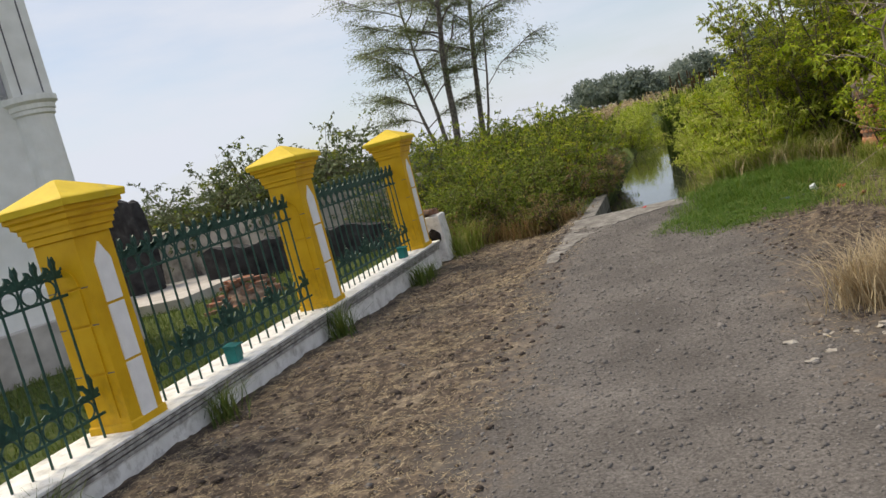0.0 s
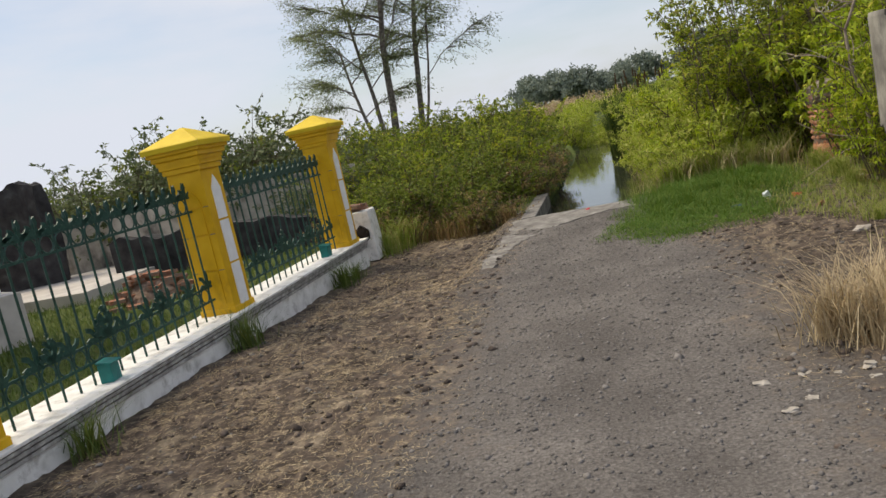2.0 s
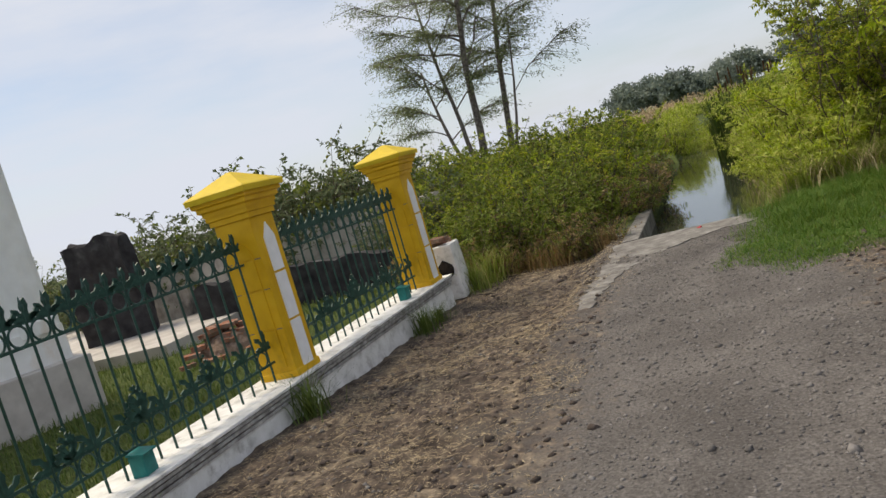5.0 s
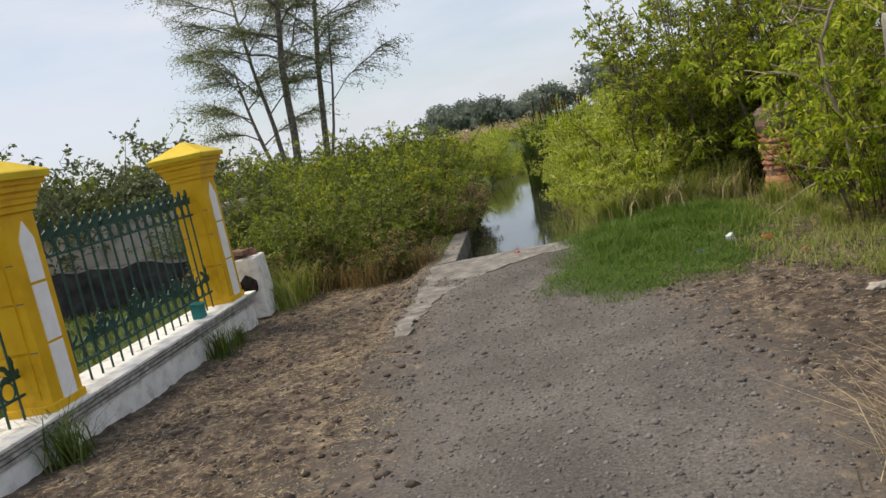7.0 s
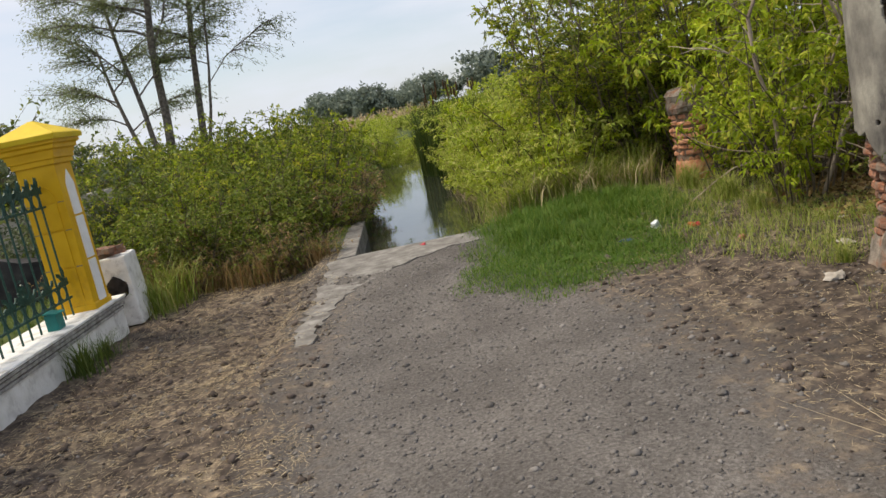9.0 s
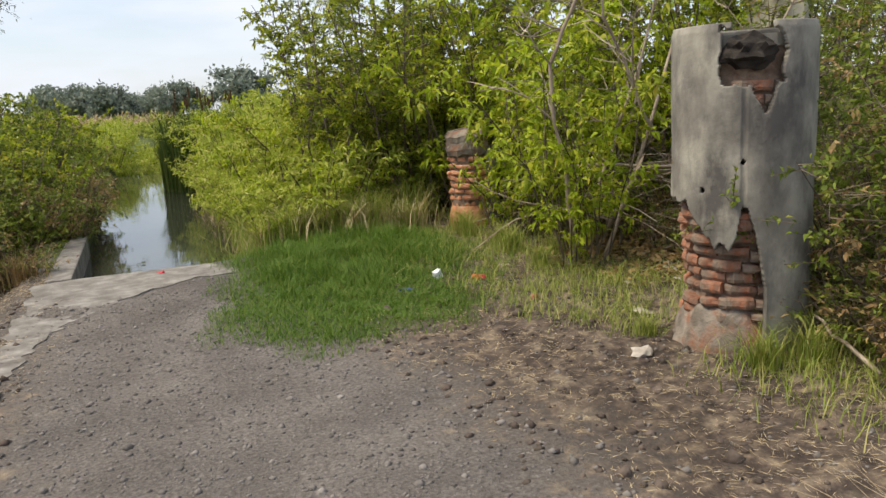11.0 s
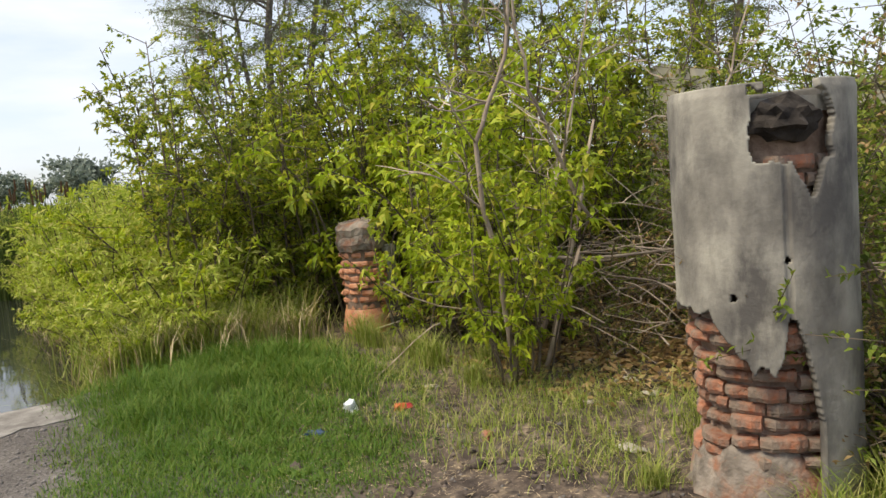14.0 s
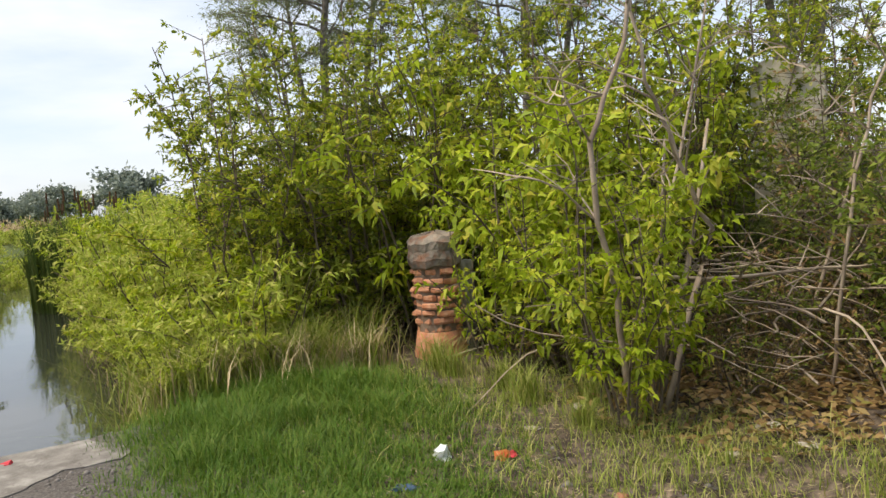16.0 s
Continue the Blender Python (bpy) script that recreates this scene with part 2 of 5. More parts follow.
M_ORANGEBRICK = material("eroded_orange_brick", [(0.25, (0.36, 0.14, 0.07)), (0.5, (0.60, 0.27, 0.15)), (0.8, (0.70, 0.42, 0.28))], 16, 0.95, 0.7, 60, spread=("object", 0.22), stain=(0.34, 0.26, 0.20), stain_scale=9, stain_amount=0.25, streak=1.0)
M_MORTAR = material("mortar", [(0.3, (0.13, 0.085, 0.06)), (0.7, (0.29, 0.215, 0.165))], 20, 0.97, 0.5, 50)
M_FOOT = material("crumbling_cement", [(0.3, (0.10, 0.085, 0.07)), (0.5, (0.22, 0.19, 0.16)), (0.75, (0.36, 0.31, 0.26))], 9, 0.97, 0.6, 40, stain=(0.26, 0.12, 0.07), stain_scale=7, stain_amount=0.35, streak=1.0)
# near-black fill: shade inside holes is put in as colour; also the window pane
M_DARKFILL = material("near_black_fill", [(0.3, (0.012, 0.010, 0.009)), (0.7, (0.05, 0.042, 0.036))], 15, 0.97, 0.4, 50)
M_BARK = material("grey_bark", [(0.3, (0.075, 0.063, 0.053)), (0.55, (0.17, 0.148, 0.128)), (0.8, (0.30, 0.265, 0.23))], 14, 0.95, 0.5, 50)
M_TWIG = material("twig", [(0.3, (0.07, 0.055, 0.04)), (0.6, (0.15, 0.12, 0.09)), (0.85, (0.28, 0.24, 0.19))], 6, 0.95, 0.2, 50, spread=("island", 0.35))
M_DEADWOOD = material("dead_branch", [(0.3, (0.18, 0.14, 0.11)), (0.6, (0.34, 0.28, 0.22)), (0.85, (0.52, 0.46, 0.38))], 5, 0.95, 0.2, 50, spread=("island", 0.45))
M_STONE = material("gravel_stone", [(0.3, (0.10, 0.092, 0.086)), (0.55, (0.175, 0.162, 0.153)), (0.8, (0.28, 0.262, 0.248))], 12, 0.95, 0.3, 80, spread=("island", 0.3))
M_CHALK = material("chalky_rubble", [(0.3, (0.26, 0.235, 0.20)), (0.7, (0.50, 0.46, 0.41))], 15, 0.95, 0.4, 60)
M_PALECONC = material("pale_concrete", [(0.3, (0.36, 0.33, 0.27)), (0.6, (0.56, 0.52, 0.44)), (0.8, (0.66, 0.62, 0.54))], 3, 0.95, 0.5, 12, stain=(0.2, 0.18, 0.14), stain_scale=1.4, stain_amount=0.25)
M_PLASTIC = material("white_plastic", [(0.3, (0.62, 0.66, 0.68)), (0.7, (0.78, 0.82, 0.84))], 10, 0.3, 0.3, 30, spec=0.5)
M_RED = material("red_litter", [(0.3, (0.42, 0.03, 0.045)), (0.7, (0.55, 0.06, 0.08))], 10, 0.5, 0.1, 30)
M_BLUE = material("blue_litter", [(0.3, (0.03, 0.06, 0.13)), (0.7, (0.06, 0.10, 0.2))], 10, 0.5, 0.1, 30)
M_ORANGE = material("orange_litter", [(0.3, (0.42, 0.10, 0.03)), (0.7, (0.56, 0.17, 0.06))], 10, 0.6, 0.1, 30)
L_SHRUB = leaf_material("shrub_leaf", [(0.085, 0.125, 0.018), (0.15, 0.21, 0.026), (0.215, 0.28, 0.036), (0.30, 0.30, 0.06)], 0.4)
L_DARK = leaf_material("dark_leaf", [(0.075, 0.105, 0.018), (0.13, 0.18, 0.025), (0.20, 0.25, 0.036), (0.29, 0.28, 0.06)], 0.4)
L_BRIGHT = leaf_material("bright_leaf", [(0.19, 0.26, 0.012), (0.30, 0.40, 0.018), (0.40, 0.50, 0.026), (0.52, 0.53, 0.045)], 0.45)
L_MIDGREEN = leaf_material("mid_leaf", [(0.18, 0.235, 0.016), (0.29, 0.37, 0.024), (0.39, 0.46, 0.034), (0.50, 0.45, 0.06)], 0.45)
L_WEED = leaf_material("weed_leaf", [(0.25, 0.32, 0.035), (0.36, 0.44, 0.055), (0.46, 0.52, 0.085), (0.58, 0.54, 0.18)], 0.45)
L_OLIVE = leaf_material("grey_green_leaf", [(0.075, 0.10, 0.05), (0.12, 0.155, 0.07), (0.18, 0.21, 0.10)], 0.35)
L_GREY = leaf_material("feathery_leaf", [(0.14, 0.18, 0.08), (0.21, 0.25, 0.11), (0.30, 0.33, 0.16)], 0.45)
L_BROWN = leaf_material("withered_leaf", [(0.18, 0.11, 0.045), (0.30, 0.19, 0.08), (0.42, 0.30, 0.14), (0.22, 0.21, 0.05)], 0.3)
L_GRASS = leaf_material("green_grass", [(0.05, 0.125, 0.010), (0.085, 0.175, 0.015), (0.125, 0.215, 0.022), (0.19, 0.235, 0.04)], 0.35)
L_LAWN = leaf_material("pale_grass", [(0.14, 0.20, 0.025), (0.22, 0.29, 0.04), (0.31, 0.35, 0.07), (0.44, 0.40, 0.16)], 0.35)
L_STRAW = leaf_material("straw", [(0.34, 0.26, 0.15), (0.52, 0.41, 0.25), (0.64, 0.53, 0.34), (0.26, 0.20, 0.13)], 0.15, 0.8)
L_REED = leaf_material("reed", [(0.06, 0.10, 0.02), (0.11, 0.16, 0.03), (0.17, 0.20, 0.05)], 0.3)
# leaf green paled and greyed: the distance haze is in the colour
L_FAR = leaf_material("hazy_far_leaf", [(0.16, 0.20, 0.165), (0.20, 0.24, 0.195), (0.24, 0.275, 0.225)], 0.3)
M_CATTAIL = material("cattail_head", [(0.3, (0.06, 0.035, 0.018)), (0.7, (0.12, 0.07, 0.035))], 30, 0.95, 0.2, 80)

# ---- mesh helpers ----


class Geo:
    """Gathers vertices and faces of one mesh."""

    def __init__(self):
        self.v, self.f = [], []

    def add(self, verts, faces):
        k = len(self.v)
        self.v.extend(tuple(p) for p in verts)
        self.f.extend(tuple(i + k for i in f) for f in faces)
        return self

    def box(self, c, s, m=None, taper=1.0):
        """A box with centre c and sizes s; its top is taper times as wide."""
        pts = []
        for z, t in ((-0.5, 1.0), (0.5, taper)):
            for x, y in ((-0.5, -0.5), (0.5, -0.5), (0.5, 0.5), (-0.5, 0.5)):
                p = Vector((x * s[0] * t, y * s[1] * t, z * s[2]))
                pts.append((m @ p if m else p) + Vector(c))
        return self.add(pts, [(3, 2, 1, 0), (4, 5, 6, 7), (0, 1, 5, 4), (1, 2, 6, 5), (2, 3, 7, 6), (3, 0, 4, 7)])

    def tube(self, pts, radii, sides=6):
        """A tapered tube along the points, closed at both ends."""
        pts = [Vector(p) for p in pts]
        if isinstance(radii, (int, float)):
            radii = [radii] * len(pts)
        ring, n = [], len(pts)
        for i, p in enumerate(pts):
            d = (pts[min(i + 1, n - 1)] - pts[max(i - 1, 0)]).normalized()
            a = d.cross(Vector((0.31, 0.12, 0.94)) if abs(d.z) < 0.9 else Vector((1, 0.1, 0))).normalized()
            b = d.cross(a)
            for k in range(sides):
                t = 2 * math.pi * k / sides
                ring.append(p + (a * math.cos(t) + b * math.sin(t)) * radii[i])
        faces = [(i * sides + k, i * sides + (k + 1) % sides, (i + 1) * sides + (k + 1) % sides, (i + 1) * sides + k) for i in range(n - 1) for k in range(sides)]
        faces += [tuple(range(sides - 1, -1, -1)), tuple(range((n - 1) * sides, n * sides))]
        return self.add(ring, faces)

    def loop(self, c, r, thick, axis, sides=14):
        """A ring of round bar about c; axis 'x' lies in the yz plane."""
        verts, faces = [], []
        for i in range(sides):
            a = 2 * math.pi * i / sides
            for k in range(4):
                b = 2 * math.pi * k / 4
                q = r + thick * math.cos(b)
                verts.append((c[0] + thick * math.sin(b), c[1] + q * math.cos(a), c[2] + q * math.sin(a)))
        for i in range(sides):
            for k in range(4):
                j = (i + 1) % sides
                faces.append((i * 4 + k, i * 4 + (k + 1) % 4, j * 4 + (k + 1) % 4, j * 4 + k))
        return self.add(verts, faces)

    def lathe(self, profile, sides=32, c=(0, 0, 0), square=False):
        """Turns (radius, z) pairs about a vertical axis; square gives four sides aligned with the axes."""
        n = 4 if square else sides
        verts = []
        for r, z in profile:
            for k in range(n):
                a = 2 * math.pi * (k + (0.5 if square else 0)) / n
                q = r * math.sqrt(2) if square else r
                verts.append((c[0] + q * math.cos(a), c[1] + q * math.sin(a), c[2] + z))
        faces = [(i * n + k, i * n + (k + 1) % n, (i + 1) * n + (k + 1) % n, (i + 1) * n + k) for i in range(len(profile) - 1) for k in range(n)]
        faces += [tuple(range(n - 1, -1, -1)), tuple(range((len(profile) - 1) * n, len(profile) * n))]
        return self.add(verts, faces)

    def prism(self, poly, z0, z1):
        n = len(poly)
        verts = [(x, y, z0) for x, y in poly] + [(x, y, z1) for x, y in poly]
        return self.add(verts, [tuple(range(n - 1, -1, -1)), tuple(range(n, 2 * n))] + [(i, (i + 1) % n, n + (i + 1) % n, n + i) for i in range(n)])

    def mesh(self, name, mat, smooth=False):
        me = bpy.data.meshes.new(name)
        me.from_pydata(self.v, [], self.f)
        me.materials.append(mat)
        if smooth:
            me.polygons.foreach_set("use_smooth", [True] * len(me.polygons))
        me.update()
        return me


def part(name, geo, mat, parent=None, label="", smooth=False, bevel=0.0):
    """Links one mesh object, under parent when one is given."""
    ob = new(name, geo if isinstance(geo, bpy.types.Mesh) else geo.mesh(name, mat, smooth))
    if parent:
        ob.parent = parent
    if bevel:
        bm = bmesh.new()
        bm.from_mesh(ob.data)
        bmesh.ops.bevel(bm, geom=[e for e in bm.edges if len(e.link_faces) == 2 and e.calc_face_angle(0) > 0.6], offset=bevel, segments=2, affect="EDGES", profile=0.6)
        bm.to_mesh(ob.data)
        bm.free()
    return tagged(ob, label)


def thing(name, m, label, category, group="", kind=""):
    ob = new(name)
    ob.matrix_basis = m
    ob.empty_display_size = 0.1
    return tagged(ob, label, category, group, kind)


def smooth(a, b, x):
    t = np.clip((np.asarray(x, float) - a) / (b - a), 0, 1)
    return t * t * (3 - 2 * t)


# ---- plan ----
FENCE = pose(-2.334, 5.199, 0, 0, 0, -14.8)          # local y runs along the fence, local x points to the road
SPAN = 3.17
CANAL = pose(1.83, 12.0, 0, 0, 0, -13.6)           # local y runs down the canal, local x to its right bank
CANAL_WIDTH, CANAL_LENGTH, WATER = 1.6, 24.0, -0.22
CANAL_INV = np.array(CANAL.inverted())


def canal_coords(x, y):
    return CANAL_INV[0, 0] * x + CANAL_INV[0, 1] * y + CANAL_INV[0, 3], CANAL_INV[1, 0] * x + CANAL_INV[1, 1] * y + CANAL_INV[1, 3]


def height(x, y):
    """The ground's height: the dip beside the road, the canal's trench, the bank behind the bushes."""
    x, y = np.asarray(x, float), np.asarray(y, float)
    cx, cy = canal_coords(x, y)
    left = x - (0.55 + (y - 8.2) * 0.235)
    h = -0.14 * smooth(0.02, -0.35, left) * smooth(7.6, 9.6, y) * smooth(-3.4, -1.2, left + 0.0)
    h = h + 0.05 * smooth(3.0, 4.6, x) + 1.5 * smooth(6.2, 10.5, x) * smooth(-6, 3, y) * smooth(24, 15, y)
    h = h + 0.018 * np.sin(x * 2.1 + 0.7) * np.sin(y * 1.7) + 0.01 * np.sin(x * 5.3) * np.sin(y * 4.1 + 1)
    loose = smooth(0.55, 1.05, np.abs(x - (0.28 + 0.19 * y)) / 1.12) * smooth(14.0, 12.0, y) * smooth(7.5, 6.0, np.abs(x))
    lump = np.sin(x * 9.1 + 2.1 * np.sin(y * 5.3)) * np.sin(y * 8.3 + 1.7 * np.sin(x * 6.1)) + 0.7 * np.sin(x * 17.3 - y * 9.7 + 2.0 * np.sin(y * 11.0)) * np.sin(x * 8.9 + y * 19.1) + 0.5 * np.sin(x * 31.0 + y * 12.0) * np.sin(y * 29.0 - x * 14.0)
    h = h + loose * 0.013 * lump + (1 - loose) * 0.0025 * lump
    trench = smooth(-0.10, -0.02, cx) * smooth(CANAL_WIDTH + 0.35, CANAL_WIDTH - 0.1, cx) * smooth(0.02, 0.10, cy) * smooth(CANAL_LENGTH, CANAL_LENGTH - 1, cy)
    return h * (1 - trench) - 0.75 * trench


def ground_sheet():
    def steps(lo, hi, d, far):
        mid = np.arange(lo, hi + d / 2, d)
        out = d * np.cumsum(1.28 ** np.arange(1, 40))
        out = out[out < far]
        return np.concatenate([lo - out[::-1], mid, hi + out])

    xs, ys = steps(-3.6, 7.2, 0.05, 900), steps(-1.0, 19.0, 0.05, 900)
    gx, gy = np.meshgrid(xs, ys)
    gz = height(gx, gy)
    nx, ny = len(xs), len(ys)
    i = np.arange(nx * ny).reshape(ny, nx)
    faces = np.stack([i[:-1, :-1], i[:-1, 1:], i[1:, 1:], i[1:, :-1]], -1).reshape(-1, 4)
    me = bpy.data.meshes.new("ground")
    me.from_pydata(np.stack([gx, gy, gz], -1).reshape(-1, 3).tolist(), [], faces.tolist())
    me.materials.append(M_GROUND)
    me.polygons.foreach_set("use_smooth", [True] * len(me.polygons))
    tagged(new("ground", me), "grey gravel road between strips of dry straw-strewn soil", "ground", kind="structure")


ground_sheet()
water = tagged(new("water", Geo().add([(-0.06, 0.0, WATER), (CANAL_WIDTH + 0.3, 0.0, WATER), (CANAL_WIDTH + 0.3, CANAL_LENGTH, WATER), (-0.06, CANAL_LENGTH, WATER)], [(0, 1, 2, 3)]).mesh("water", M_WATER)), "still murky canal water reflecting the pale sky", "water", kind="structure")
water.matrix_basis = CANAL

# concrete edging of the road and the canal
EDGE = [(1.50, 11.97), (1.86, 11.98), (3.32, 11.62), (3.18, 11.42), (3.01, 11.15), (2.69, 11.18), (2.23, 10.99), (1.81, 10.67), (1.47, 10.31), (1.19, 9.80), (1.04, 9.45), (0.86, 8.90), (0.73, 8.45), (0.69, 8.42), (0.74, 8.91), (0.90, 9.56), (1.13, 10.41), (1.38, 11.39)]
rng_e = random.Random(14)
RAGGED = []
for (ax, ay), (bx, by) in zip(EDGE, EDGE[1:] + EDGE[:1]):
    steps_n = max(1, int(math.hypot(bx - ax, by - ay) / 0.09))
    for k in range(steps_n):
        j = 0.0 if ay > 11.5 else 0.045
        RAGGED.append((ax + (bx - ax) * k / steps_n + rng_e.uniform(-j, j), ay + (by - ay) * k / steps_n + rng_e.uniform(-j, j)))
apron = part("pavement", Geo().prism(RAGGED, -0.5, 0.012), M_CONCRETE)
tagged(apron, "worn pale concrete edging of the gravel road", "concrete edging", kind="structure")
canal_wall = part("wall_canal", Geo().box((-0.13, 1.35, -0.36), (0.22, 2.7, 0.76)), M_CONCRETE, bevel=0.02)
canal_wall.matrix_basis = CANAL
tagged(canal_wall, "low concrete retaining wall along the canal", "retaining wall", kind="structure")

# ---- fence ----
WALL_TOP, PILLAR = 0.27, 0.35


def fence_wall():
    w = thing("wall_fence", FENCE, "low whitewashed fence wall with grey moulded coping", "fence wall", kind="structure")
    y0, y1 = -6.2, 2 * SPAN + 0.3
    mid, ln = (y0 + y1) / 2, y1 - y0
    part("plinth", Geo().box((-0.2, mid, -0.12), (0.44, ln - 0.02, 0.56)), M_WALLWHITE, w)
    part("moulding", Geo().box((-0.2, mid, 0.150), (0.470, ln, 0.030)), M_MOULD, w, "grey moulded band", bevel=0.006)
    part("moulding", Geo().box((-0.2, mid, 0.190), (0.490, ln + 0.02, 0.030)), M_MOULD, w, "grey moulded band", bevel=0.006)
    part("moulding", Geo().box((-0.2, mid, 0.226), (0.515, ln + 0.04, 0.026)), M_MOULD, w, "grey moulded band", bevel=0.006)
    part("coping", Geo().box((-0.2, mid, 0.2575), (0.535, ln + 0.06, 0.025)), M_WALLWHITE, w, "flaking white coping", bevel=0.007)


fence_wall()


def fence_pillar():
    p = thing("fence_pillar", FENCE @ pose(-0.18, -0.05, WALL_TOP), "yellow painted fence pillar with pyramid cap and white inlays", "fence pillar", "pillars of the yard fence")
    h, r = 1.30, PILLAR / 2
    part("shaft", Geo().lathe([(r, 0), (r, h + 0.06)], square=True), M_YELLOW, p, bevel=0.008)
    part("foot", Geo().lathe([(r + 0.012, 0.0), (r + 0.012, 0.05), (r + 0.004, 0.06)], square=True), M_YELLOW, p)
    # recessed-looking arch panels on the two faces across the fence
    for side in (-1, 1):
        for a, b in ((0.09, 0.42), (0.425, 0.76), (0.765, 1.02)):
            part("panel", Geo().box((0, side * (r + 0.006), (a + b) / 2), (0.21, 0.012, b - a - 0.012)), M_YELLOW, p, bevel=0.004)
        arch = [(-0.105, 1.03)] + [(0.105 * math.cos(math.pi - math.pi * k / 10), 1.03 + 0.14 * math.sin(math.pi * k / 10)) for k in range(1, 10)] + [(0.105, 1.03)]
        g = Geo()
        n = len(arch)
        g.add([(x, side * r * 0.98, z) for x, z in arch] + [(x, side * (r + 0.012), z) for x, z in arch], [tuple(range(n)), tuple(range(2 * n - 1, n - 1, -1))] + [(i, (i + 1) % n, n + (i + 1) % n, n + i) for i in range(n)])
        part("arch_panel", g, M_YELLOW, p)
        for z in (0.42, 0.76, 1.02):
            part("groove", Geo().box((0.142, side * (r + 0.002), z), (0.055, 0.005, 0.007)), M_DARKLINE, p, "dark painted joint line")
            part("groove", Geo().box((-0.142, side * (r + 0.002), z), (0.055, 0.005, 0.007)), M_DARKLINE, p, "dark painted joint line")
    # three white inlays on the road face and on the yard face
    for side in (-1, 1):
        x = side * (r + 0.004)
        for a, b in ((0.05, 0.445), (0.465, 0.86)):
            part("inlay", Geo().box((x, 0.02, (a + b) / 2), (0.012, 0.155, b - a)), M_WHITE, p, "white painted inlay")
        g = Geo()
        poly = [(-0.0575, 0.88), (0.0975, 0.88), (0.0975, 1.17), (0.02, 1.295), (-0.0575, 1.17)]
        g.add([(x - 0.006, y, z) for y, z in poly] + [(x + 0.006, y, z) for y, z in poly], [(4, 3, 2, 1, 0), (5, 6, 7, 8, 9)] + [(i, (i + 1) % 5, 5 + (i + 1) % 5, 5 + i) for i in range(5)])
        part("inlay", g, M_WHITE, p, "white pointed inlay")
    part("neck", Geo().lathe([(r + 0.02, h + 0.06), (r + 0.02, h + 0.10), (r + 0.035, h + 0.11), (r + 0.035, h + 0.15)], square=True), M_YELLOW, p)
    part("cornice", Geo().lathe([(r + 0.045, h + 0.15), (r + 0.045, h + 0.18), (r + 0.07, h + 0.195), (r + 0.07, h + 0.225), (r + 0.095, h + 0.24), (r + 0.095, h + 0.27)], square=True), M_YELLOW, p)
    part("cap", Geo().lathe([(r + 0.12, h + 0.27), (r + 0.125, h + 0.315), (r + 0.115, h + 0.325), (0.015, h + 0.465)], square=True), M_CAP, p, "paler yellow pyramid cap")
    return p


pillar = fence_pillar()
for k in (-1, 1, 2):
    copy_thing(pillar, FENCE @ pose(-0.18, k * SPAN - 0.05, WALL_TOP))

BAR = Geo().tube([(0, 0, 0), (0, 0, 1.20)], 0.009, 6).mesh("bar", M_IRON)


def ring_mesh():
    return Geo().loop((0, 0, 0), 0.064, 0.0085, "x").mesh("ring", M_IRON)


RING = ring_mesh()


def spear_mesh():
    g = Geo().lathe([(0.004, 0), (0.012, 0.02), (0.016, 0.04), (0.009, 0.065), (0.002, 0.10)], 6)
    return g.mesh("spearhead", M_IRON)


def leaf_ornament(n=5, size=0.1, seed=0, flat=False):
    """Cast acanthus leaves in the plane of the fence."""
    rng = random.Random(seed)
    g = Geo()
    for k in range(n):
        a = 0.0 if flat else math.pi * (0.08 + 0.84 * k / (n - 1)) + rng.uniform(-0.12, 0.12)
        s = size * rng.uniform(0.8, 1.2)
        pts = [(0, 0), (0.35, 0.16), (0.55, 0.10), (0.8, 0.2), (1.0, 0.0), (0.75, -0.14), (0.5, -0.08), (0.3, -0.15)]
        out = []
        for px, py in pts:
            bend = 0.25 * px * px
            y, z = px * s, (py + bend) * s
            out.append((y * math.cos(a) - z * math.sin(a), y * math.sin(a) + z * math.cos(a)))
        m = len(out)
        g.add([(-0.006, y, z) for y, z in out] + [(0.006, y, z) for y, z in out], [tuple(range(m)), tuple(range(2 * m - 1, m - 1, -1))] + [(i, (i + 1) % m, m + (i + 1) % m, m + i) for i in range(m)])
    return g


SPEAR = spear_mesh()
TOPLEAF = leaf_ornament(4, 0.125, 3).mesh("leaf", M_IRON)
ONELEAF = leaf_ornament(1, 0.1, 5, True).mesh("acanthus_leaf", M_IRON)
LOWLEAF = leaf_ornament(4, 0.125, 5).mesh("leaf", M_IRON)


def fence_panel():
    p = thing("iron_fence", FENCE @ pose(-0.18, PILLAR / 2 - 0.05, WALL_TOP), "dark green wrought iron fence panel with rings and spearheads", "iron fence", "panels of the yard fence")
    ln = SPAN - PILLAR
    for z in (0.16, 0.29, 1.00, 1.13):
        part("rail", Geo().box((0, ln / 2, z), (0.012, ln, 0.02)), M_IRON, p)
    n = 18
    for i in range(n):
        y = ln * (i + 0.5) / n

        def put(name, me, z, x=0.0):
            ob = part(name, me, M_IRON, p)
            ob.location = (x, y, z)
            return ob
        put("bar", BAR, -0.01)
        put("spearhead", SPEAR, 1.18)
        put("leaf", TOPLEAF, 1.14)
        if i % 2:
            put("leaf", LOWLEAF, 0.30)
        if i < n - 1:
            y += ln / n / 2
            put("ring", RING, 0.225)
            put("ring", RING, 1.065)
    for y, s in ((ln * 0.24, 0.12), (ln * 0.45, 0.15), (ln * 0.70, 0.12)):
        for q in range(3):
            for a in range(6):
                ob = part("acanthus_leaf", ONELEAF, M_IRON, p)
                ob.matrix_basis = pose(0.018 + 0.003 * q, y, 0.30 + 0.09 * q, 12 + 29 * a + 9 * math.sin(a * 2.3 + q), 0, 0) @ Matrix.Diagonal((1, *(2 * [(s - 0.05 * q) / 0.1]), 1))
    return p


